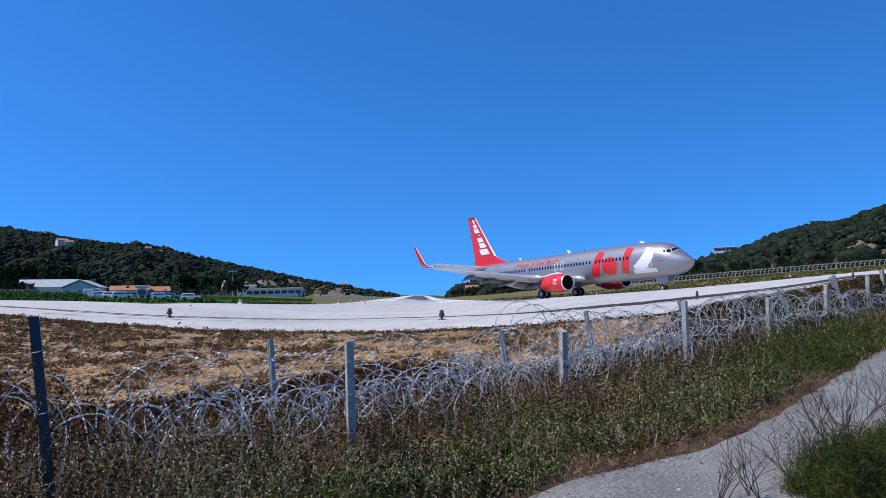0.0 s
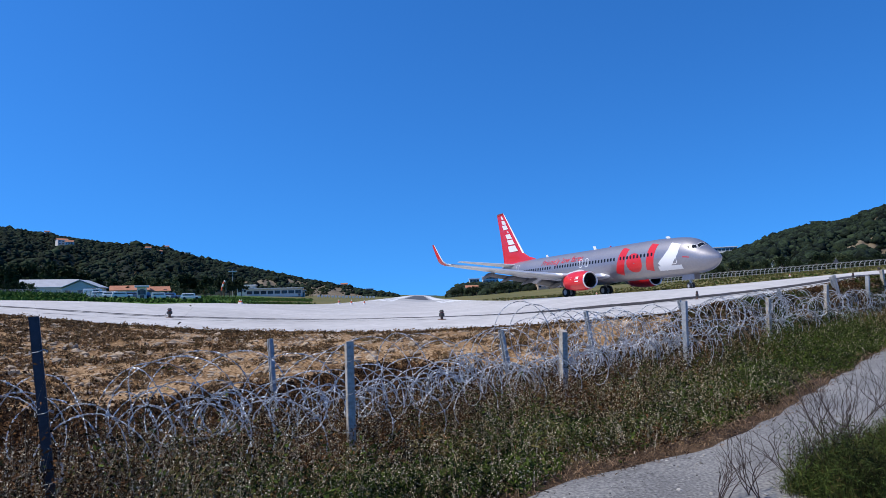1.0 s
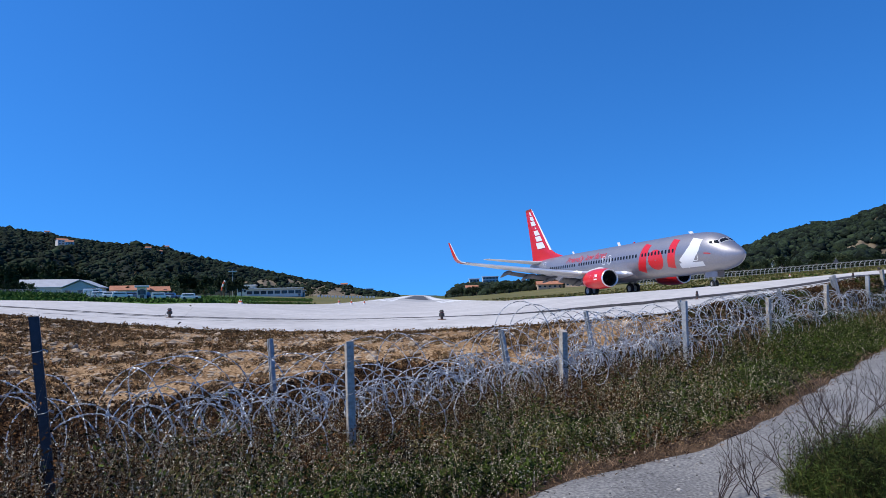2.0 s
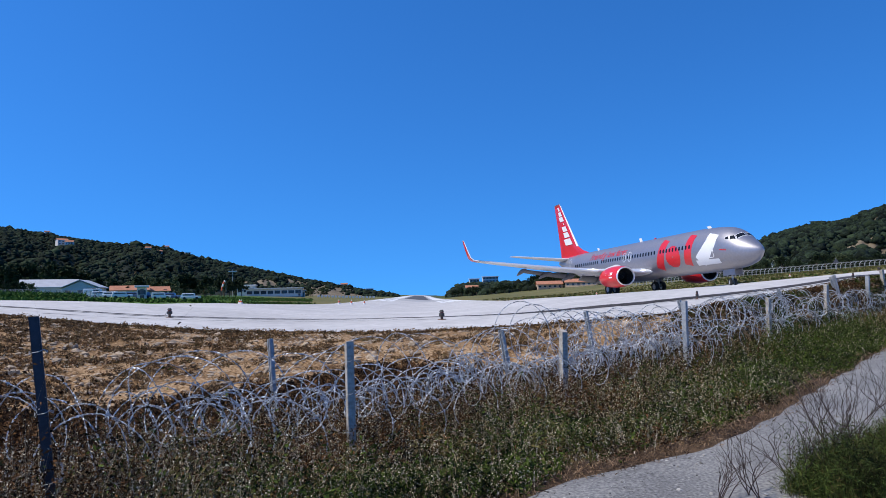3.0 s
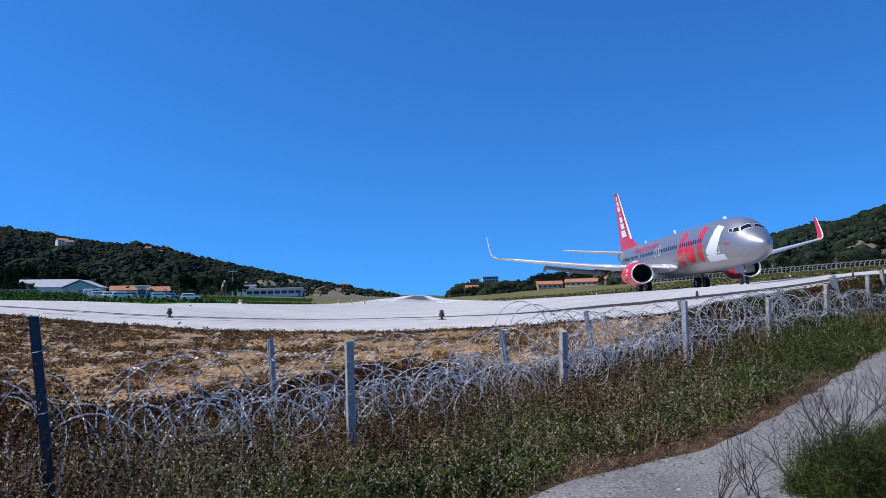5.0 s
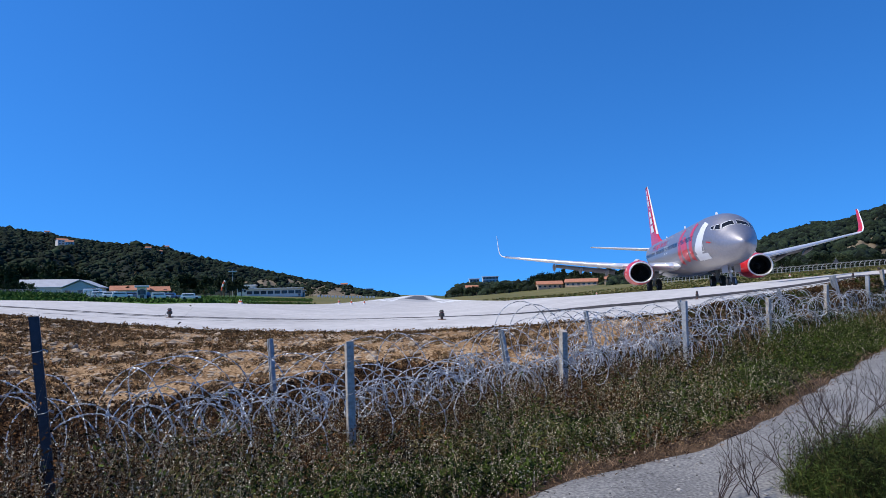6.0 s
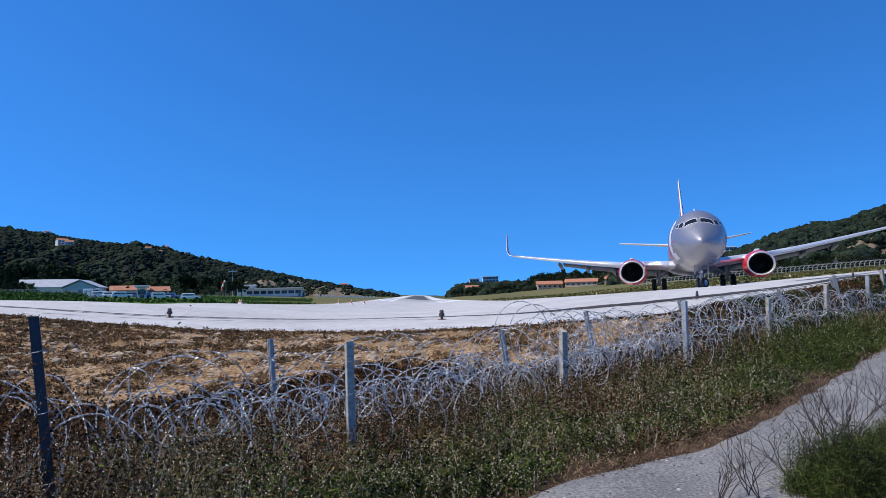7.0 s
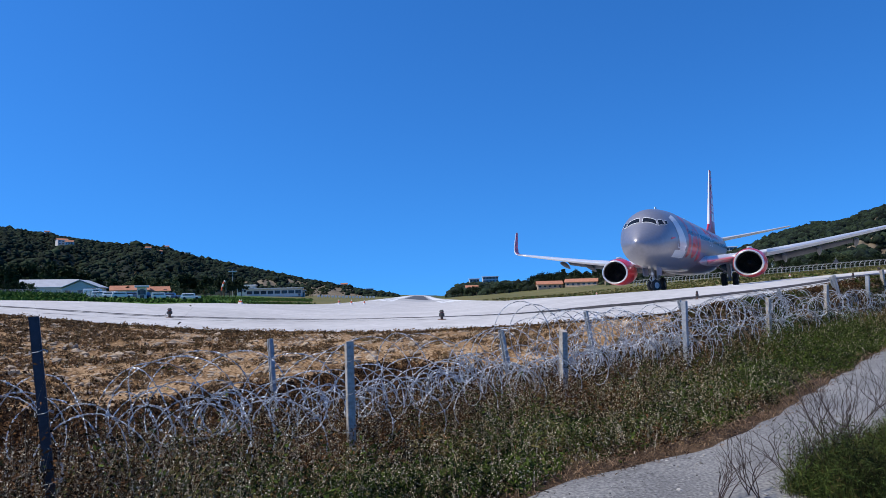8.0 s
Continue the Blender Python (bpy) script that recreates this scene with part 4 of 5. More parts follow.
weeds("seed_heads", P[sel], h[sel] * 1.04, 0.012, 3, 6, M_SEED, "pale dry seed heads among the weeds", 24, lean=0.8, thick=0.0009, seeds=True)
pick = r.uniform(0, 1, len(u)) < 0.07
M_STRAW = material("straw_stalk", (0.50, 0.40, 0.25), (0.22, 0.15, 0.085), 0.9, scale=3, fine=20, island=0.4, spec=0.12)
weeds("straw_stalks", P[pick], h[pick] * 1.1, 0.05, 3, 2, M_STRAW, "thin bleached straw stalks among the weeds", 29, lean=1.1, thick=0.0016, slim=0.05)
u, v, P, r = scatter(2300, -3, 8, 5.9, 9.4, 13)
weeds("dry_weeds", P, r.uniform(0.2, 0.46, len(u)) * np.clip((9.6 - v) / 2.2, 0.3, 1) * (1 + 0.35 * np.clip((4 - u) / 2, 0, 1)), 0.042, 3, 11, M_WEED_DRY, "dry brown weeds behind the fence", 27, lean=0.8, thick=0.0018)
u, v, P, r = scatter(1600, -5, 2.5, 7.5, 13, 14)
weeds("dry_weeds", P, r.uniform(0.12, 0.32, len(u)), 0.045, 3, 10, M_WEED_DRY, "low dry weeds on the stony soil", 28, thick=0.0035)
# sparse litter stalks at the path's edge
u, v, P, r = scatter(5000, -1, 30, 2.7, 3.95, 12, 1.3)
sel = (v > path_edge(u) - 0.03) & (v < path_edge(u) + 0.9)
u, v, P = u[sel], v[sel], P[sel]
weeds("path_litter", P + np.array([0, 0, 0.045]), 0.05 + 0.07 * r.uniform(0, 1, len(u)), 0.05, 4, 3, M_STALK, "dry stalks lying at the path's edge", 25, lean=2.5, thick=0.0022, slim=0.06)
# tufts between the fence and the concrete
r = np.random.default_rng(31)
x = r.uniform(-17, 11, 12000); y = r.uniform(5, 23, 12000)
v = (y - x) / R2
edge = near_edge(x)
keep = (v > 6.2) & (y < edge + 0.15) & (np.abs(x / y) < 0.75)
clump = np.sin(x * 1.7 + np.sin(y * 1.3) * 2) * np.sin(y * 1.45 + np.sin(x * 0.9)) + 0.95 * np.exp(-((edge - y) / (1.1 + 1.5 * (x < -4))) ** 2) + 0.7 * np.clip((-x / y - 0.38) / 0.2, 0, 1)
keep &= clump + r.normal(0, 0.3, len(x)) > 0.12
x, y = x[keep], y[keep]
weeds("dry_tufts", np.stack([x, y, ground_z(x, y)], -1), r.uniform(0.05, 0.15, len(x)), 0.032, 9, 5, M_TUFT, "dry brown low tufts on the stony soil", 32, lean=1.0, thick=0.002, slim=0.3)
r2 = np.random.default_rng(33)
pick = r2.uniform(0, 1, len(x)) < 0.2
weeds("olive_tufts", np.stack([x, y, ground_z(x, y)], -1)[pick], r2.uniform(0.06, 0.15, pick.sum()), 0.055, 8, 3, M_WEED_OLIVE, "olive tufts on the stony soil", 34, lean=0.9, thick=0.004, slim=0.05)


# ---------------------------------------------------------------- stones on the soil
M_STONE = material("pale_stone", (0.46, 0.36, 0.25), (0.26, 0.19, 0.12), 0.9, scale=3, fine=25, island=0.3)


def stones(x, y, size, seed, mat, label, lift=0.0):
    r = np.random.default_rng(seed)
    bm = bmesh.new()
    bmesh.ops.create_icosphere(bm, subdivisions=1, radius=1.0)
    bv = np.array([q.co[:] for q in bm.verts]); bf = np.array([[w.index for w in f.verts] for f in bm.faces])
    bm.free()
    m = len(x)
    s = r.lognormal(size, 0.55, m)
    V = bv[None] * (1 + r.uniform(-0.3, 0.3, (m, len(bv), 1))) * (s[:, None, None] * np.stack([r.uniform(0.8, 1.6, m), r.uniform(0.7, 1.2, m), r.uniform(0.4, 0.8, m)], -1)[:, None, :])
    a = r.uniform(0, 6.28, m)
    X = V[..., 0] * np.cos(a)[:, None] - V[..., 1] * np.sin(a)[:, None] + x[:, None]
    Y = V[..., 0] * np.sin(a)[:, None] + V[..., 1] * np.cos(a)[:, None] + y[:, None]
    Z = V[..., 2] + (ground_z(x, y) + lift + s * 0.15)[:, None]
    F = (bf[None] + (np.arange(m) * len(bv))[:, None, None]).reshape(-1, 3)
    o = mesh_object("stones", np.stack([X, Y, Z], -1).reshape(-1, 3), F, mat)
    return tagged(o, label, "stones", kind="stuff")


r = np.random.default_rng(40)
x = r.uniform(-18, 9, 30000); y = r.uniform(6, 23, 30000)
keep = ((y - x) / R2 > 5.9) & (y < near_edge(x) - 0.2) & (np.abs(x / y) < 0.75)
stones(x[keep][:11000], y[keep][:11000], -3.85, 41, M_STONE, "pale stones strewn over the dry soil")
M_GRIT = material("path_grit", (0.42, 0.40, 0.36), (0.10, 0.095, 0.09), 0.9, scale=3, fine=25, island=0.75)
u = 3.5 + 14 * r.uniform(0, 1, 9000) ** 1.5
v = r.uniform(0.4, 3.15, 9000)
x, y = uv(u, v)
keep = np.sin(u * 1.7 + v * 2) * np.sin(v * 2.9 - u) + r.normal(0, 0.5, 9000) > 0
keep &= v < path_edge(u) + 0.05
stones(x[keep], y[keep], -5.45, 42, M_GRIT, "fine grit lying on the path", 0.05)

# ---------------------------------------------------------------- grass clump and bare shrubs beside the path
r = np.random.default_rng(51)
n = 1000
u = 5.0 + 3.2 * r.uniform(0, 1, n) ** 1.2; v = 1.66 - 0.05 * (u - 5) - np.abs(r.normal(0, 0.38, n))
x, y = uv(u, v)
hh = np.clip(0.50 - 0.085 * (u - 5.2), 0.2, 0.5) * (0.75 + 0.35 * np.sin(u * 7 + v * 5) * np.sin(v * 9))
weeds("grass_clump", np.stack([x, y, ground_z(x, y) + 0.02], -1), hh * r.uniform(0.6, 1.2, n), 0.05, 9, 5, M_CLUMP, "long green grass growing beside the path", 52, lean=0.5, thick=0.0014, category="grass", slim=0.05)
pick = r.uniform(0, 1, n) < 0.35
weeds("dry_grass_clump", np.stack([x, y, ground_z(x, y) + 0.02], -1)[pick], hh[pick] * r.uniform(0.6, 1.2, pick.sum()), 0.07, 9, 3, M_WEED_OLIVE, "yellowing grass growing beside the path", 53, lean=0.5, thick=0.0016, category="grass", slim=0.03)


def build_shrub(at, height, seed, label):
    """A bare shrub of forking twigs."""
    r = random.Random(seed)
    bm = bmesh.new()

    def grow(p, d, L, rad, depth):
        steps = 4
        for i in range(steps):
            q = p + d * (L / steps)
            rod(bm, p, q, rad * (1 - 0.15 * i), rad * (0.85 - 0.15 * i), 5)
            p = q
            d = (d + Vector((r.uniform(-0.3, 0.3), r.uniform(-0.3, 0.3), r.uniform(-0.06, 0.14)))).normalized()
            if depth and i:
                grow(p, (d + Vector((r.uniform(-0.8, 0.8), r.uniform(-0.8, 0.8), r.uniform(0.0, 0.3)))).normalized(), L * r.uniform(0.35, 0.6), rad * 0.55, depth - 1)
    for k in range(7):
        grow(Vector((r.uniform(-0.05, 0.05), r.uniform(-0.05, 0.05), 0)), Vector((r.uniform(-0.85, 0.85), r.uniform(-0.85, 0.85), 1)).normalized(), height * r.uniform(0.7, 1.05), 0.0042, 2)
    o = part("bare_shrub", bm, M_TWIG)
    o.location = (at[0], at[1], gz(at[0], at[1]) + 0.04)
    return tagged(o, label, "shrub")


build_shrub(uv(4.52, 1.92), 0.31, 1, "bare dark-twigged shrub beside the path")
build_shrub(uv(4.78, 1.82), 0.40, 2, "bare dark-twigged shrub beside the path")
build_shrub(uv(6.3, 1.75), 0.72, 3, "tall bare twigs rising from green grass")
build_shrub(uv(6.9, 1.75), 0.66, 4, "tall bare twigs rising from green grass")
build_shrub(uv(5.2, 1.66), 0.52, 6, "tall bare twigs rising from green grass")
build_shrub(uv(5.65, 1.62), 0.62, 7, "tall bare twigs rising from green grass")
build_shrub(uv(6.0, 1.45), 0.62, 8, "tall bare twigs rising from green grass")
build_shrub(uv(8.4, 1.7), 0.55, 5, "bare brown twigs beside the path")


# ---------------------------------------------------------------- distant hills
M_HILL = material("hill_scrub", (0.030, 0.034, 0.020), (0.012, 0.016, 0.010), 0.95, scale=0.03, fine=0.35, bump=0.2, spec=0.12)
M_BARE = material("bare_slope", (0.24, 0.19, 0.12), (0.13, 0.10, 0.065), 0.95, scale=0.04, fine=0.4, bump=0.2, spec=0.12)
# dark end of the speckle paints shadow spots among the crowns
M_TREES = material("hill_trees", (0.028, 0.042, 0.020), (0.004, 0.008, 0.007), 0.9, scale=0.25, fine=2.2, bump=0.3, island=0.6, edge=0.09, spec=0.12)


class Hill:
    """A slope under a ridge line; f runs from its foot (0) to the ridge (1) and down behind."""

    def __init__(self, ridge, foot, seed):
        n = len(ridge)
        self.n, self.foot = n, foot
        self.x, self.y, self.z = (curve_through(range(n), [p[k] for p in ridge]) for k in range(3))
        self.o = seed * 13.7

    def at(self, s, f):
        s, f = np.asarray(s, float), np.asarray(f, float)
        k = self.foot + (1 - self.foot) * f
        x, y = self.x(s) * k, self.y(s) * k
        base = ground_z(x, y) - 1.0
        rise = np.where(f < 1, np.clip(f, 0, 1) ** 1.12, 1 - 1.2 * (f - 1))
        bumps = 0.06 * np.sin(s * 5.1 + self.o + 2.2 * np.sin(f * 7)) * np.sin(f * np.pi) + 0.03 * np.sin(s * 13 + self.o) * np.sin(f * 9 + s * 4) * np.sin(np.clip(f, 0, 1) * np.pi)
        return x, y, base + (self.z(s) - base) * np.clip(rise + bumps, -0.2, 1)


def build_hill(ridge, foot, seed, bare, n_trees, size, label):
    h = Hill(ridge, foot, seed)
    S, Fq = np.meshgrid(np.linspace(0, h.n - 1, 26 * (h.n - 1)), np.linspace(0, 1.35, 44), indexing="ij")
    X, Y, Z = h.at(S, Fq)
    faces = grid_faces(*S.shape)
    fc = np.array(faces)
    s, f = S.ravel()[fc].mean(1), Fq.ravel()[fc].mean(1)

    def is_bare(s, f):
        out = np.zeros(np.shape(s), bool)
        for s0, f0, ds, df in bare:
            out |= ((s - s0) / ds) ** 2 + ((f - f0) / df) ** 2 + 0.5 * np.sin(s * 17 + f * 31) < 1
        return out
    o = mesh_object("hill", np.stack([X, Y, Z], -1).reshape(-1, 3), faces, None, True, mats=[M_HILL, M_BARE], index=is_bare(s, f))
    tagged(o, label, "hill", kind="structure")
    # the wood that covers it
    r = np.random.default_rng(seed)
    s, f = r.uniform(0, h.n - 1, n_trees), np.sqrt(r.uniform(0, 1.04, n_trees))
    keep = ~is_bare(s, f) | (r.uniform(0, 1, n_trees) < 0.08)
    s, f = s[keep], f[keep]
    x, y, z = h.at(s, f)
    bm = bmesh.new()
    bmesh.ops.create_icosphere(bm, subdivisions=1, radius=1.0)
    bv = np.array([q.co[:] for q in bm.verts]); bf = np.array([[w.index for w in q.verts] for q in bm.faces])
    bm.free()
    m = len(x)
    d = size * r.lognormal(0, 0.35, m)
    V = bv[None] * (1 + r.uniform(-0.38, 0.38, (m, len(bv), 1))) * (d[:, None] * np.stack([r.uniform(0.8, 1.3, m), r.uniform(0.8, 1.3, m), r.uniform(0.6, 1.05, m)], -1))[:, None, :]
    V = V + np.stack([x, y, z + d * 0.4], -1)[:, None, :]
    F = (bf[None] + (np.arange(m) * len(bv))[:, None, None]).reshape(-1, 3)
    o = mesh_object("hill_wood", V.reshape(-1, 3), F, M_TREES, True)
    tagged(o, "dense dark green woodland covering the hill", "woodland", kind="stuff")
    return h


HILL_W = build_hill([(-481.32, 640.00, 90.80), (-444.88, 660.00, 81.31), (-408.44, 680.00, 74.72), (-366.14, 700.00, 66.93), (-319.03, 730.00, 62.97), (-292.96, 760.00, 54.61), (-260.36, 800.00, 45.77), (-224.68, 860.00, 36.49), (-179.41, 930.00, 24.85), (-125.97, 1010.00, 12.02), (-76.30, 1100.00, 1.89)],
                    0.40, 3, [(8.2, 0.55, 0.9, 0.2), (6.6, 0.35, 0.5, 0.12), (2.5, 0.75, 0.1, 0.06), (8.4, 0.2, 0.8, 0.2)], 17000, 1.25, "wooded hillside above the airfield")
HILL_E = build_hill([(131.03, 520.00, 12.98), (168.96, 500.00, 16.11), (195.50, 480.00, 23.28), (218.02, 470.00, 29.79), (235.62, 460.00, 37.71), (254.00, 450.00, 41.73), (271.30, 440.00, 44.41), (290.89, 430.00, 51.68), (325.16, 420.00, 57.07)],
                    0.42, 5, [(5.2, 0.50, 0.35, 0.07), (6.6, 0.30, 0.8, 0.06), (6.9, 0.72, 0.4, 0.05), (4.3, 0.30, 0.4, 0.05)], 20000, 1.0, "steep wooded hill beyond the fence")
HILL_N = build_hill([(3.49, 700.00, 2.32), (17.62, 640.00, 9.55), (40.68, 600.00, 10.47), (66.68, 560.00, 9.13), (92.08, 540.00, 10.90), (122.13, 520.00, 12.78), (150.43, 510.00, 14.80), (177.46, 500.00, 15.02)],
                    0.62, 7, [(2.0, 0.5, 0.3, 0.15), (4.2, 0.3, 0.8, 0.14)], 6000, 1.3, "low wooded headland beside the runway's far end")

# ---------------------------------------------------------------- trees
M_BARK = material("bark", (0.13, 0.10, 0.075), (0.06, 0.045, 0.035), 0.95, scale=2, fine=14, bump=0.03)
M_LEAF = material("tree_leaves", (0.036, 0.052, 0.022), (0.014, 0.023, 0.011), 0.85, scale=0.4, fine=3, island=0.5, spec=0.12)
M_LEAF2 = material("olive_leaves", (0.10, 0.12, 0.055), (0.05, 0.065, 0.03), 0.85, scale=0.4, fine=3, island=0.5, spec=0.12)


def build_tree(seed, height, spread, leaf_mat, label, slim=False):
    """A trunk with limbs and a crown of many loose leaf clumps."""
    r = random.Random(seed)
    tree = new("tree")
    bm = bmesh.new()
    top = Vector((r.uniform(-0.3, 0.3), r.uniform(-0.3, 0.3), height * (0.85 if slim else 0.5)))
    rod(bm, (0, 0, -0.4), top, 0.05 * height ** 0.75, 0.02 * height ** 0.75, 9)
    tips = []
    for k in range(9):
        a = r.uniform(0, 6.28)
        st = top * r.uniform(0.45, 1.0)
        e = st + Vector((math.cos(a) * spread * r.uniform(0.4, 0.85), math.sin(a) * spread * r.uniform(0.4, 0.85), height * (r.uniform(0.02, 0.1) if slim else r.uniform(0.12, 0.38))))
        rod(bm, st, e, 0.02 * height ** 0.75, 0.008 * height ** 0.75, 6)
        tips.append(e)
    part("trunk", bm, M_BARK, tree)
    rr = np.random.default_rng(seed)
    C = []
    for k in range(34):
        if slim:
            t = rr.uniform(0.12, 1.0)
            a = rr.uniform(0, 6.28)
            q = spread * (1.05 - t) * rr.uniform(0.3, 1)
            C.append((q * math.cos(a), q * math.sin(a), height * t))
        else:
            e = tips[k % len(tips)] if k < 27 else top + Vector((0, 0, height * 0.35))
            C.append(np.array(e) + rr.normal(0, 0.16, 3) * (spread, spread, height * 0.5))
    C = np.array(C)
    n = 30
    c = np.repeat(C, n, 0)
    m = len(c)
    c = c + rr.normal(0, 1, (m, 3)) * (np.array([0.17, 0.17, 0.13]) * (spread if not slim else spread * 0.8))
    A = rr.normal(0, 1, (m, 3)); A /= np.linalg.norm(A, axis=1)[:, None]
    B = np.cross(A, rr.normal(0, 1, (m, 3))); B /= np.linalg.norm(B, axis=1)[:, None]
    L = (0.06 * height * rr.uniform(0.5, 1.1, m))[:, None]
    V = np.stack([c - A * L, c + B * L * 0.6, c + A * L, c - B * L * 0.6], 1).reshape(-1, 3)
    mesh_object("crown", V, np.arange(m * 4).reshape(-1, 4), leaf_mat, parent=tree)
    return tagged(tree, label, "tree", "trees round the airfield")


TREE_KINDS = [build_tree(1, 8, 3.4, M_LEAF, "dark green broad-crowned tree beside the airfield"), build_tree(2, 7, 3.0, M_LEAF2, "grey-green olive tree beside the airfield"),
              build_tree(3, 8, 2.6, M_LEAF, "dark green round-crowned tree beside the airfield"), build_tree(4, 10, 1.5, M_LEAF, "slim dark conifer beside the airfield", True)]
used = set()


def plant(kind, x, y, scale, rz):
    m = pose(x, y, gz(x, y), 0, 0, rz)
    src = TREE_KINDS[kind]
    if kind not in used:
        used.add(kind)
        src.matrix_basis = m
        src.scale = (scale,) * 3
    else:
        o = copy_thing(src, m)
        o.scale = (scale,) * 3


def tree_belt(a, b, n, s0, s1, kinds, seed, depth=12):
    r = random.Random(seed)
    for k in range(n):
        t = (k + r.uniform(0, 1)) / n
        x, y = a[0] + (b[0] - a[0]) * t, a[1] + (b[1] - a[1]) * t
        q = 1 + r.uniform(-1, 1) * depth / math.hypot(x, y)
        plant(r.choice(kinds), x * q, y * q, r.uniform(s0, s1), r.uniform(0, 360))


tree_belt((-143.07, 205.00, 7.03), (-117.83, 215.00, 6.40), 13, 1.0, 1.35, [0, 2], 1, 10)
tree_belt((-122.35, 225.00, 6.58), (-91.60, 235.00, 4.81), 16, 0.55, 0.95, [0, 1, 2, 2, 3], 2, 14)
tree_belt((-91.60, 235.00, 4.41), (-75.64, 250.00, 3.97), 10, 0.7, 1.0, [0, 2], 3, 10)
tree_belt((-99.53, 150.00, 4.90), (-94.36, 152.00, 4.76), 4, 0.3, 0.45, [1, 2], 4, 5)
tree_belt((-78.93, 190.00, 4.40), (-66.00, 195.00, 3.73), 6, 0.3, 0.5, [1, 2], 5, 8)
tree_belt((-69.40, 330.00, 3.22), (-58.43, 340.00, 2.90), 4, 0.45, 0.7, [0, 1], 6, 10)
tree_belt((4.97, 420.00, 2.47), (48.34, 380.00, 2.54), 22, 0.5, 0.8, [0, 1, 2], 7, 25)
tree_belt((49.61, 390.00, 2.56), (102.68, 330.00, 3.93), 26, 0.6, 1.05, [0, 1, 2], 8, 20)
tree_belt((51.96, 400.00, 3.91), (108.03, 390.00, 4.64), 22, 0.9, 1.3, [0, 2], 19, 12)
tree_belt((71.42, 400.00, 3.38), (74.18, 402.00, 3.32), 2, 1.05, 1.2, [3], 9, 2)
tree_belt((65.38, 210.00, 4.12), (83.88, 180.00, 6.15), 18, 0.35, 0.7, [0, 1, 2, 3], 10, 14)
tree_belt((81.55, 175.00, 6.03), (112.33, 165.00, 7.67), 20, 0.3, 0.62, [0, 1, 2], 11, 12)

# ---------------------------------------------------------------- buildings
M_WALL = material("white_render", (0.74, 0.72, 0.68), (0.60, 0.58, 0.54), 0.9, scale=0.6, fine=6)
M_WALL2 = material("cream_render", (0.60, 0.45, 0.30), (0.48, 0.34, 0.22), 0.9, scale=0.6, fine=6)
M_SHEET = material("grey_sheet_roof", (0.52, 0.53, 0.54), (0.40, 0.41, 0.42), 0.6, 0.2, scale=0.5, fine=5)
M_TILE = material("terracotta_tiles", (0.50, 0.22, 0.12), (0.34, 0.14, 0.08), 0.85, scale=1.0, fine=9, bump=0.03)
M_PANE = material("window_glass", (0.03, 0.04, 0.05), (0.045, 0.055, 0.065), 0.1, scale=1, fine=5)


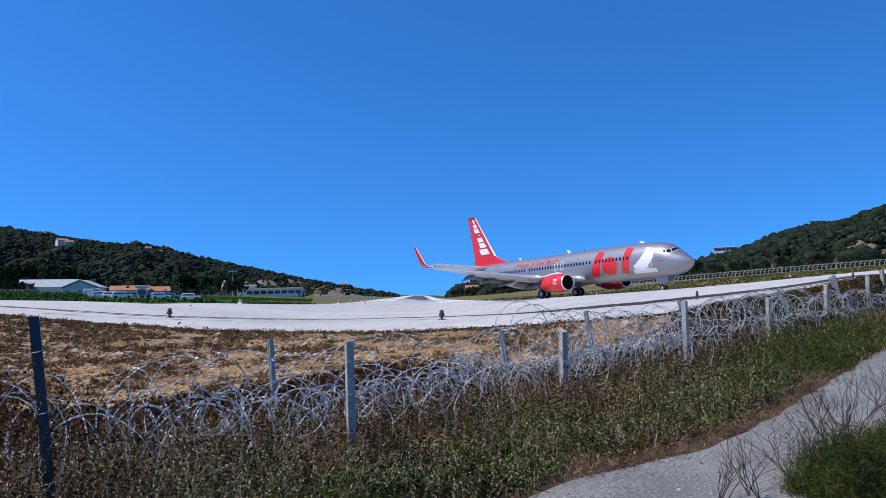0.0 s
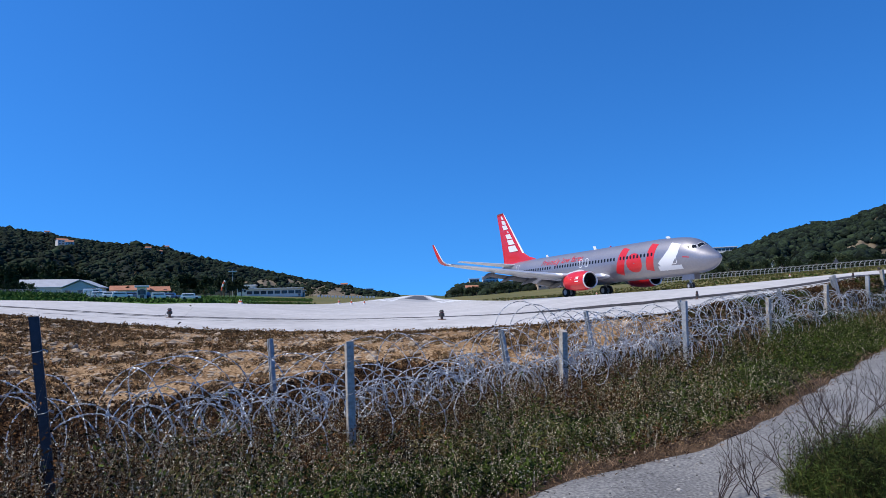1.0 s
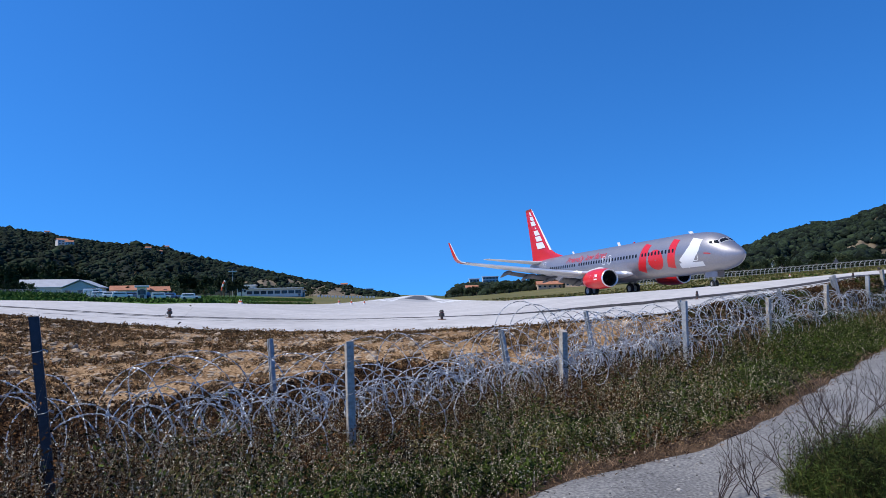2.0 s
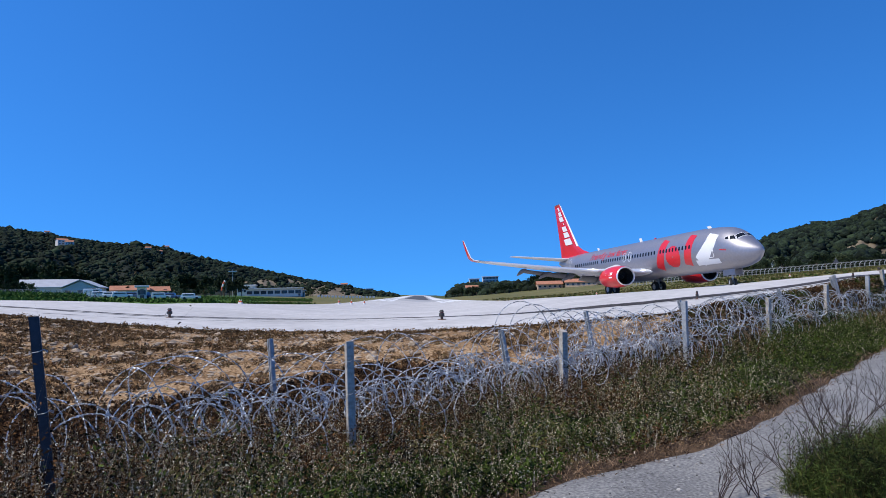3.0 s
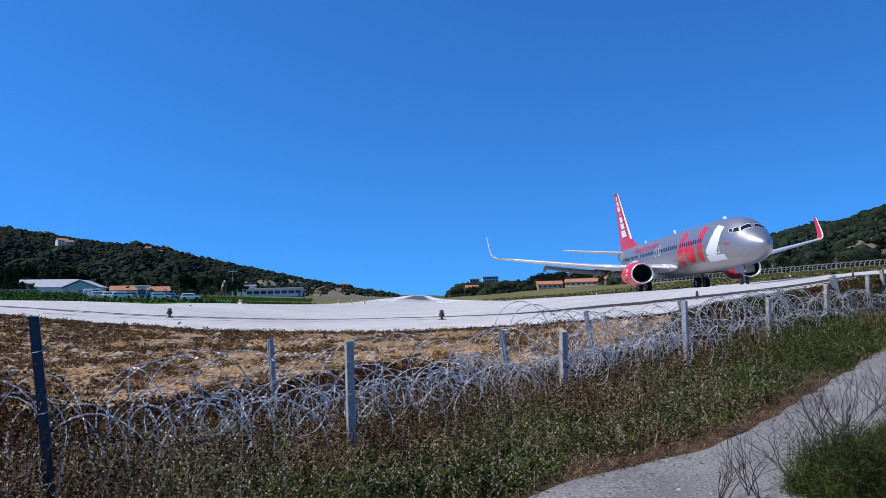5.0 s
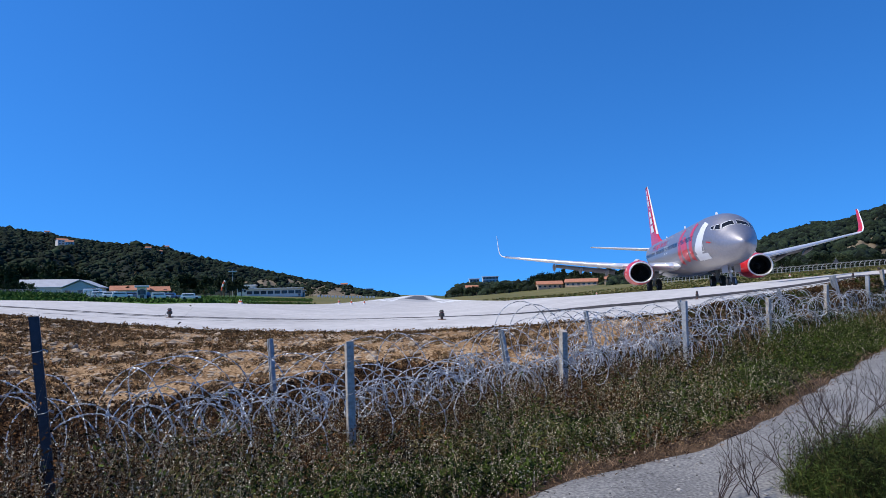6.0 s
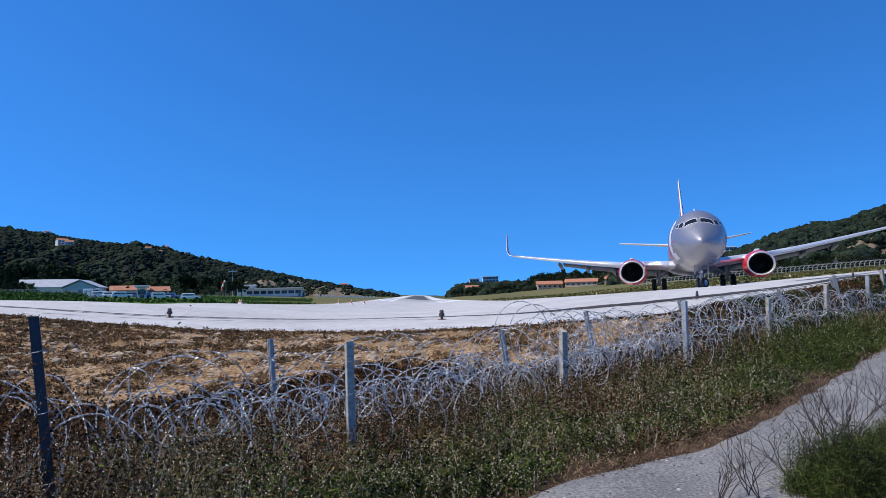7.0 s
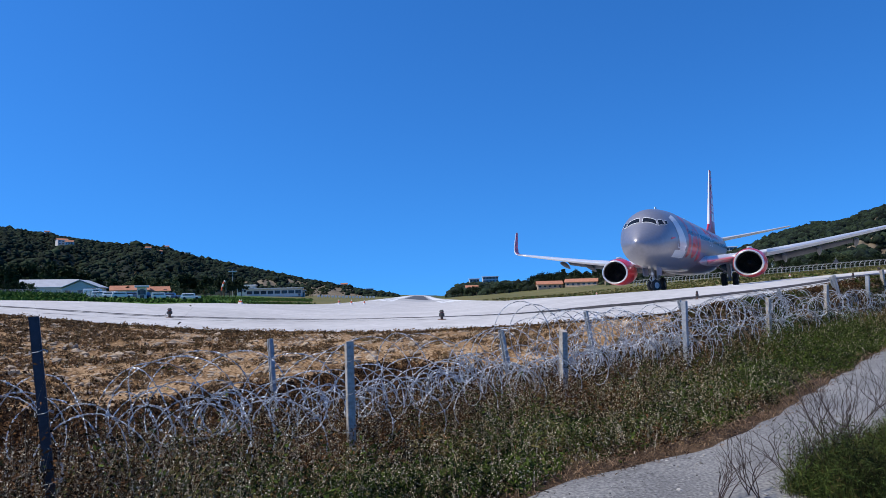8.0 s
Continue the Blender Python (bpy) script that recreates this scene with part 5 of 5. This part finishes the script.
def build_house(name, at, w, d, h, rz, roof, wall_mat, roof_mat, label, windows=3, storeys=1, category="house"):
    """Walls with openings set in them, a roof with eaves, windows and a door. Front is towards -y."""
    house = new(name)
    z = at[2] if len(at) > 2 else gz(at[0], at[1])
    house.matrix_basis = pose(at[0], at[1], z - 0.3, 0, 0, rz)
    bm = bmesh.new()
    box(bm, -w / 2, w / 2, -d / 2, d / 2, 0, h + 0.3)
    part("wall", bm, wall_mat, house)
    bm = bmesh.new()
    if roof == "flat":
        box(bm, -w / 2 - 0.5, w / 2 + 0.5, -d / 2 - 0.9, d / 2 + 0.5, h + 0.3, h + 0.75, 0.04)
    else:
        rise, e, t = d * (0.22 if roof == "low" else 0.30), 0.5, 0.18
        if roof == "gable_front":
            rise = w * 0.22
            q = [(-w / 2 - e, 0), (0, rise + e * 0.4), (w / 2 + e, 0)]
            lo = [bm.verts.new((x, y, h + 0.3 + zz + dz)) for y in (-d / 2 - e, d / 2 + e) for dz in (0, t) for x, zz in q]
        else:
            q = [(-d / 2 - e, 0), (0, rise + e * 0.4), (d / 2 + e, 0)]
            lo = [bm.verts.new((x, y, h + 0.3 + zz + dz)) for x in (-w / 2 - e, w / 2 + e) for dz in (0, t) for y, zz in q]
        for f in ((0, 1, 7, 6), (1, 2, 8, 7), (3, 9, 10, 4), (4, 10, 11, 5), (0, 3, 4, 1), (1, 4, 5, 2), (6, 7, 10, 9), (7, 8, 11, 10), (0, 6, 9, 3), (2, 5, 11, 8)):
            bm.faces.new([lo[i] for i in f])
        # gable walls under the roof
        bmesh.ops.recalc_face_normals(bm, faces=bm.faces)
    part("roof", bm, roof_mat, house, "weathered roof")
    if roof != "flat":
        for sgn in (-1, 1):
            bm = bmesh.new()
            if roof == "gable_front":
                pts = [(-w / 2, sgn * (d / 2 - 0.05), h + 0.3), (w / 2, sgn * (d / 2 - 0.05), h + 0.3), (0, sgn * (d / 2 - 0.05), h + 0.3 + w * 0.22)]
            else:
                pts = [(sgn * (w / 2 - 0.05), -d / 2, h + 0.3), (sgn * (w / 2 - 0.05), d / 2, h + 0.3), (sgn * (w / 2 - 0.05), 0, h + 0.3 + rise)]
            bm.faces.new([bm.verts.new(p) for p in pts])
            part("gable", bm, wall_mat, house)
    for st in range(storeys):
        z0 = 0.3 + h / storeys * st + h / storeys * 0.35
        for k in range(windows):
            x = -w / 2 + w * (k + 0.5) / windows
            ww = min(1.3, w / windows * 0.5)
            if roof == "flat":
                ww = w / windows * 0.8
            bm = bmesh.new()
            box(bm, x - ww / 2, x + ww / 2, -d / 2 - 0.03, -d / 2 + 0.1, z0, z0 + h / storeys * 0.42)
            win = part("window", bm, M_PANE, house, "dark window")
            bm = bmesh.new()
            box(bm, x - ww / 2 - 0.1, x + ww / 2 + 0.1, -d / 2 - 0.12, -d / 2 + 0.02, z0 - 0.12, z0 - 0.004)
            part("sill", bm, M_WALL, win)
    bm = bmesh.new()
    box(bm, w * 0.5 - 1.4, w * 0.5 - 0.5, -d / 2 - 0.05, -d / 2 + 0.1, 0.3, 2.35)
    part("door", bm, M_FLAP, house, "grey door")
    return tagged(house, label, category)


def facing(p):
    return -math.degrees(math.atan2(p[0], p[1]))


def house_at(p, *args, turn=0, **kw):
    return build_house("house" if kw.get("category", "house") == "house" else kw["category"].replace(" ", "_"), p[:2], *args[:3], facing(p) + turn, *args[3:], **kw)


house_at((-107.43, 180.00, 5.92), 13.0, 9.0, 2.2, "low", M_WALL, M_SHEET, "long white shed with a grey sheet roof", turn=4, windows=2, category="shed")
house_at((-95.71, 176.00, 5.43), 8.5, 9.0, 2.1, "gable_front", M_SHEET, M_SHEET, "grey gabled shed beside the airfield", turn=-14, windows=3, category="shed")
house_at((-85.55, 180.00, 4.56), 9.0, 5.0, 1.6, "low", M_WALL, M_TILE, "low white building with an orange tiled roof", turn=0, windows=4)
house_at((-80.81, 185.00, 4.13), 6.5, 5.0, 1.5, "low", M_WALL, M_TILE, "low white building with an orange tiled roof", turn=5, windows=3)
house_at((-76.68, 300.00, 2.96), 24.0, 12.0, 3.3, "flat", M_WALL, M_WALL, "long white flat-roofed airport building", turn=-5, windows=8, category="terminal")
house_at((-92.48, 310.00, 3.88), 8.0, 9.0, 4.6, "flat", M_WALL, M_WALL, "white flat-roofed block beside the terminal", turn=-5, windows=3, category="terminal")
house_at((-68.38, 310.00, 2.44), 6.0, 6.0, 2.6, "flat", M_WALL, M_SHEET, "small white service building", windows=2, category="service building")
house_at((-68.6, 150.00), 2.0, 2.0, 2.5, "flat", M_WALL, M_WALL, "small white kiosk beside the parked cars", windows=1, category="kiosk")
house_at((55.61, 350.00, 3.10), 13.0, 7.0, 2.3, "low", M_WALL2, M_TILE, "ochre house with a terracotta tiled roof", turn=8, windows=5)
house_at((70.88, 340.00, 3.19), 16.0, 7.0, 2.1, "low", M_WALL2, M_TILE, "long ochre house with a terracotta tiled roof", turn=-6, windows=6)
house_at((84.37, 330.00, 4.42), 8.0, 7.0, 2.4, "low", M_WALL2, M_TILE, "ochre house with a terracotta tiled roof", turn=4, windows=3)
house_at((61.13, 450.00, 3.69), 5.0, 5.0, 4.6, "low", M_WALL, M_TILE, "white two-storey house among trees", turn=10, windows=2, storeys=2)


def hill_house(hill, s, f, w, d, h, roof, label, turn=0, storeys=1, windows=3, roof_mat=None):
    x, y, z = (float(q) for q in hill.at(s, f))
    return build_house("house", (x, y, z + 1.2), w, d, h, facing((x, y)) + turn, roof, M_WALL, roof_mat or M_TILE, label, windows, storeys)


hill_house(HILL_W, 2.28, 0.70, 8, 6, 4.4, "low", "white two-storey house with a terracotta roof", 20, 2)
hill_house(HILL_W, 2.44, 0.69, 6, 5, 2.4, "low", "white house with a terracotta roof", -10)
hill_house(HILL_W, 1.98, 0.97, 4, 4, 2.2, "low", "white house on the ridge", 10)
hill_house(HILL_W, 3.62, 0.97, 8, 6, 3.6, "flat", "white flat-roofed villa on the ridge", -8, 2, 4, M_WALL)
hill_house(HILL_W, 3.85, 0.82, 5, 5, 2.2, "low", "white house in the wood", 0)
hill_house(HILL_W, 4.1, 0.83, 4, 4, 2.0, "low", "white house in the wood", 15)
hill_house(HILL_W, 4.3, 0.98, 4, 4, 2.2, "low", "white house on the ridge", 0)
hill_house(HILL_W, 4.95, 0.98, 6, 5, 2.2, "flat", "white flat-roofed house on the ridge", 5, 1, 3, M_WALL)
hill_house(HILL_W, 8.6, 0.9, 9, 7, 3.2, "low", "white house on the slope", 5)
hill_house(HILL_W, 9.2, 0.85, 10, 7, 3.2, "flat", "white flat-roofed house on the slope", 5, 1, 3, M_WALL)
hill_house(HILL_N, 1.5, 1.0, 9, 7, 4.0, "flat", "white flat-roofed villa on the headland", 5, 1, 3, M_WALL)
hill_house(HILL_N, 2.05, 1.0, 14, 8, 5.2, "flat", "long white flat-roofed villa on the headland", 5, 2, 5, M_WALL)
hill_house(HILL_N, 1.4, 0.25, 8, 6, 3.0, "low", "white house by the shore", 0)
hill_house(HILL_E, 2.35, 0.99, 15, 9, 3.6, "flat", "long white flat-roofed building on the hill", 0, 1, 6, M_WALL)
hill_house(HILL_E, 3.9, 0.08, 4, 4, 1.6, "flat", "small white building below the hill", 0, 1, 2, M_WALL)

# ---------------------------------------------------------------- vehicles by the sheds
M_CARWHITE = material("car_white", (0.78, 0.78, 0.77), (0.70, 0.70, 0.69), 0.3, scale=1, fine=8, coat=0.4)
M_CARBLUE = material("car_blue", (0.10, 0.16, 0.28), (0.08, 0.13, 0.22), 0.3, scale=1, fine=8, coat=0.4)


def build_car(paint, label, van):
    car = new("van" if van else "car")
    L, H = (4.9, 2.0) if van else (4.2, 1.45)
    bm = bmesh.new()
    box(bm, -L / 2, L / 2, -0.85, 0.85, 0.28, 0.85, 0.12)
    part("body", bm, paint, car)
    bm = bmesh.new()
    box(bm, -L / 2 + 0.1, L / 2 - (0.9 if van else 1.2), -0.78, 0.78, 0.8, H, 0.14)
    for v in bm.verts:
        if v.co.z > 1.1:
            v.co.x -= 0.35 * (v.co.z - 1.1) if v.co.x > 0 else (-0.25 * (v.co.z - 1.1) if not van else 0)
    part("cabin", bm, paint, car)
    for s in (-1, 1):
        bm = bmesh.new()
        box(bm, -L / 2 + (2.3 if van else 0.5), L / 2 - 1.45, s * 0.79 - 0.02, s * 0.79 + 0.02, 0.98, H - 0.22, 0.01)
        part("side_window", bm, M_PANE, car, "dark side window")
    for x in (-L * 0.31, L * 0.31):
        for s in (-1, 1):
            bm = bmesh.new()
            rod(bm, (x, s * 0.66, 0.31), (x, s * 0.88, 0.31), 0.31, seg=16)
            part("wheel", bm, M_TYRE, car)
    return tagged(car, label, "van" if van else "car", "vehicles parked by the sheds")


VANS = [build_car(M_CARWHITE, "white van parked beside the sheds", True), build_car(M_CARWHITE, "white car parked beside the sheds", False), build_car(M_CARBLUE, "dark blue car parked beside the sheds", False)]
spots = [(1, (-77.70, 150.00, 3.41), 20), (1, (-74.14, 148.00, 3.33), 10), (1, (-71.14, 146.00, 3.01), 30), (2, (-70.52, 150.00, 2.96), 12), (1, (-64.24, 150.00, 2.67), 25), (2, (-62.75, 152.00, 2.48), 10), (1, (-57.44, 150.00, 2.36), 15), (2, (-68.86, 152.00, 2.91), -10), (0, (-81.89, 155.00, 3.64), 12)]
done = set()
for k, p, a in spots:
    m = pose(p[0], p[1], gz(p[0], p[1]), 0, 0, a)
    if k in done:
        copy_thing(VANS[k], m)
    else:
        done.add(k)
        VANS[k].matrix_basis = m

# ---------------------------------------------------------------- airfield furniture
M_ORANGE = material("orange_paint", (0.75, 0.14, 0.05), (0.65, 0.11, 0.04), 0.6, scale=2, fine=12)


def build_marker():
    """A low marker board on two legs."""
    o = new("marker_board")
    bm = bmesh.new()
    box(bm, -0.45, 0.45, -0.05, 0.05, 0.4, 1.15, 0.02)
    part("board", bm, M_PAINT, o, "white board")
    for s in (-0.3, 0.3):
        bm = bmesh.new()
        rod(bm, (s, 0, -0.1), (s, 0, 0.45), 0.04, seg=8)
        part("leg", bm, M_GALV, o)
    return tagged(o, "white marker board on short legs", "marker board", "marker boards in a row")


mb = build_marker()
for k in range(17):
    p = (-50.5 + 1.34 * k, 266 + 0.4 * k)
    m = pose(p[0], p[1], gz(*p), 0, 0, 9)
    if k:
        copy_thing(mb, m)
    else:
        mb.matrix_basis = m


def build_cone():
    o = new("marker_cone")
    bm = bmesh.new()
    rod(bm, (0, 0, 0), (0, 0, 0.35), 0.42, 0.28, 16)
    part("lower_band", bm, M_PAINT, o, "white band")
    bm = bmesh.new()
    rod(bm, (0, 0, 0.35), (0, 0, 0.7), 0.28, 0.14, 16)
    part("upper_band", bm, M_ORANGE, o, "orange band")
    bm = bmesh.new()
    rod(bm, (0, 0, 0.7), (0, 0, 0.95), 0.14, 0.03, 16)
    part("tip", bm, M_PAINT, o, "white tip")
    return tagged(o, "orange and white marker cone on the grass", "marker cone", "marker cones beside the runway")


mc = build_cone()
for k, p in enumerate([(-16.72, 105.00, 0.81), (-15.87, 113.00, 0.86), (-14.74, 122.00, 0.81), (-16.88, 55.00, 1.36), (23.02, 100.00, 1.27), (44.52, 85.00, 3.32), (-17.64, 57.00, 1.34)]):
    m = pose(p[0], p[1], gz(p[0], p[1]))
    if k:
        o = copy_thing(mc, m)
        o.scale = (0.6, 0.6, 0.9)
        if k in (3, 4, 5, 6):
            o.scale = (0.4, 0.4, 0.4)
    else:
        mc.matrix_basis = m
        mc.scale = (0.6, 0.6, 0.9)


def build_windsock(p):
    o = new("windsock")
    o.matrix_basis = pose(p[0], p[1], gz(p[0], p[1]), 0, 0, 200)
    bm = bmesh.new()
    rod(bm, (0, 0, -0.2), (0, 0, 5.2), 0.07, 0.04, 10)
    part("mast", bm, M_GALV, o)
    for k in range(4):
        bm = bmesh.new()
        a, b = k / 4, (k + 1) / 4
        rod(bm, (0.15 + 1.1 * a, 0, 5.0 - 2.3 * a * a - 0.5 * a), (0.15 + 1.1 * b, 0, 5.0 - 2.3 * b * b - 0.5 * b), 0.36 - 0.16 * a, 0.36 - 0.16 * b, 14)
        part("sock_band", bm, M_ORANGE if k % 2 else M_PAINT, o, "orange band" if k % 2 else "white band")
    return tagged(o, "orange and white windsock hanging on its mast", "windsock")


build_windsock((-62.69, 190.00, 2.67))


def build_mast(p):
    o = new("floodlight_mast")
    o.matrix_basis = pose(p[0], p[1], gz(p[0], p[1]), 0, 0, facing(p))
    bm = bmesh.new()
    rod(bm, (0, 0, -0.2), (0, 0, 11.4), 0.18, 0.1, 10)
    part("pole", bm, M_GALV, o)
    bm = bmesh.new()
    box(bm, -1.6, 1.6, -0.8, 0.8, 9.6, 10.0, 0.04)
    part("platform", bm, M_PAINT, o)
    for x in (-1.1, 0, 1.1):
        bm = bmesh.new()
        box(bm, x - 0.4, x + 0.4, -0.5, 0.1, 10.7, 11.5, 0.05)
        part("floodlight", bm, M_BLACK, o)
    return tagged(o, "dark floodlights on a tall mast", "floodlight mast")


build_mast((-83.12, 260.00, 3.51))


def build_far_fence(a, b, n, h, label):
    """A long chain-link fence: posts with angled tops, rails and slanting wires."""
    f = new("airfield_fence")
    bm = bmesh.new()
    rod(bm, (0, 0, -0.2), (0, 0, h), 0.06, seg=6)
    rod(bm, (0, 0, h), (0.25, -0.25, h + 0.35), 0.05, seg=6)
    me = bpy.data.meshes.new("post")
    bm.to_mesh(me)
    bm.free()
    me.materials.append(M_GALV)
    pts = []
    for k in range(n):
        t = k / (n - 1)
        x, y = a[0] + (b[0] - a[0]) * t, a[1] + (b[1] - a[1]) * t
        pts.append(Vector((x, y, gz(x, y))))
        o = new("post", me)
        o.location = pts[-1]
        o.parent = f
    for z in (0.3, 0.8, 1.3, h - 0.1, h + 0.3):
        bm = bmesh.new()
        for p, q in zip(pts, pts[1:]):
            rod(bm, p + Vector((0, 0, z)), q + Vector((0, 0, z)), 0.022, seg=4)
        part("wire", bm, M_GALV, f, "fence wire")
    return tagged(f, label, "fence")


build_far_fence((42.89, 150.00, 4.26), (86.37, 118.00, 5.69), 70, 0.9, "pale posts and wire of the airfield fence")
build_far_fence((-84.74, 120.00, 3.43), (-73.12, 140.00, 3.22), 26, 1.2, "grey posts and wire of the airfield fence")

# warning sign on the right-hand fence
sg = new("warning_sign")
p = (70.18, 118.00, 5.32)
sg.matrix_basis = pose(p[0], p[1], gz(p[0], p[1]), 0, 0, facing(p))
bm = bmesh.new()
rod(bm, (0, 0, -0.2), (0, 0, 2.2), 0.04, seg=8)
part("pole", bm, M_GALV, sg)
bm = bmesh.new()
q = [bm.verts.new(v) for v in ((-0.5, -0.05, 1.3), (0.5, -0.05, 1.3), (0, -0.05, 2.1), (-0.5, 0.0, 1.3), (0.5, 0.0, 1.3), (0, 0.0, 2.1))]
for f in ((0, 1, 2), (5, 4, 3), (0, 3, 4, 1), (1, 4, 5, 2), (2, 5, 3, 0)):
    bm.faces.new([q[i] for i in f])
part("plate", bm, M_FLAP, sg, "pale triangular plate")
tagged(sg, "pale triangular warning sign by the fence", "sign")

# ---------------------------------------------------------------- grass of the fields
M_FIELD = material("field_green", (0.085, 0.155, 0.03), (0.035, 0.075, 0.015), 0.85, scale=0.2, fine=4, island=0.6, spec=0.12)
r = np.random.default_rng(61)
n = 3600
y = r.uniform(37, 105, n); x = -y * r.uniform(0.18, 0.74, n)
keep = x < centre(y) - 15.5
x, y = x[keep], y[keep]
near = np.clip((y - 38) / 14, 0.12, 1)
weeds("field_grass", np.stack([x, y, ground_z(x, y)], -1), near * r.uniform(0.05, 0.17, len(x)), 0.13, 5, 2, M_FIELD, "tall bright green field grass", 62, lean=0.5, thick=0.01, category="grass")
n = 1800
y = r.uniform(98, 128, n); x = -y * r.uniform(0.545, 0.72, n)
weeds("field_reeds", np.stack([x, y, ground_z(x, y)], -1), r.uniform(0.45, 1.1, n), 0.25, 5, 3, M_FIELD, "tall bright green reeds before the sheds", 65, lean=0.3, thick=0.012, category="grass", slim=0.12)
y = r.uniform(150, 215, n); x = -y * r.uniform(0.20, 0.38, n)
weeds("field_reeds", np.stack([x, y, ground_z(x, y)], -1), r.uniform(0.12, 0.4, n), 0.16, 4, 2, M_FIELD, "tall bright green reeds before the terminal", 66, lean=0.3, thick=0.015, category="grass", slim=0.14)
n = 3600
y = r.uniform(45, 150, n); x = y * r.uniform(0.05, 0.76, n)
keep = x > pad_right(y) + 0.6
x, y = x[keep], y[keep]
M_TUFT2 = material("straw", (0.20, 0.17, 0.06), (0.09, 0.085, 0.03), 0.9, scale=0.2, fine=4, island=0.5, spec=0.12)
weeds("field_straw", np.stack([x, y, ground_z(x, y)], -1), r.uniform(0.06, 0.18, len(x)), 0.12, 5, 2, M_TUFT2, "dry straw-coloured field grass", 63, lean=0.6, thick=0.01, category="grass")
pick = r.uniform(0, 1, len(x)) < 0.4
weeds("field_green", np.stack([x, y, ground_z(x, y)], -1)[pick], r.uniform(0.05, 0.16, pick.sum()), 0.10, 7, 2, M_FIELD, "olive field grass", 64, lean=0.6, thick=0.01, category="grass")


# ---------------------------------------------------------------- what moves
def taxi(t):
    """Nose wheel's place, heading in degrees, and steering angle at t seconds."""
    px, py, pa = (0.00051, -0.01085, -0.30275, 1.59925, 23.28354), (-0.00076, 0.02944, -0.12455, -4.03578, 69.93185), (0.00073, -0.0236, -0.16989, -5.29536, -56.84995)
    x, y, a = (float(np.polyval(p, t)) for p in (px, py, pa))
    vx, vy = float(np.polyval(np.polyder(px), t)), float(np.polyval(np.polyder(py), t))
    steer = (math.degrees(math.atan2(vy, vx)) - a + 180) % 360 - 180
    return x, y, a, steer, math.hypot(vx, vy)


def airplane_pose(t):
    """The aircraft stands with its three legs on the paving."""
    x, y, a, _, _ = taxi(t)
    f, l = Vector((math.cos(radians(a)), math.sin(radians(a)))), Vector((-math.sin(radians(a)), math.cos(radians(a))))
    n = Vector((x, y))
    pts = [Vector((*q, float(runway_z(q.x, q.y)) + 0.015)) for q in (n, n - 15.6 * f + 2.86 * l, n - 15.6 * f - 2.86 * l)]
    mid = (pts[1].z + pts[2].z) / 2         # the tyres and legs take up a part of the cross fall
    for q in pts[1:]:
        q.z = mid + 0.7 * (q.z - mid)
    fw = (pts[0] - (pts[1] + pts[2]) / 2).normalized()
    up = fw.cross(pts[1] - pts[2]).normalized()
    left = up.cross(fw)
    m = Matrix((fw, left, up)).transposed().to_4x4()
    return Matrix.Translation(pts[0]) @ m


def motions():
    walk(AIRPLANE, [(k * 0.25, airplane_pose(k * 0.25)) for k in range(33)])
    walk(NOSE_GEAR, [(k * 0.5, pose(0, 0, 0, 0, 0, taxi(k * 0.5)[3])) for k in range(17)])
    roll_n, roll_m = [0.0], [0.0]
    for k in range(80):
        v = taxi(k * 0.1 + 0.05)[4]
        roll_n.append(roll_n[-1] + math.degrees(v * 0.1 / 0.343))
        roll_m.append(roll_m[-1] + math.degrees(v * 0.92 * 0.1 / 0.565))
    for w in NOSE_WHEELS:
        at = tuple(w.location)
        walk(w, [(k * 0.1, pose(*at, 0, roll_n[k], 0)) for k in range(81)])
    for w in MAIN_WHEELS:
        at = tuple(w.location)
        walk(w, [(k * 0.1, pose(*at, 0, roll_m[k], 0)) for k in range(81)])


motions()
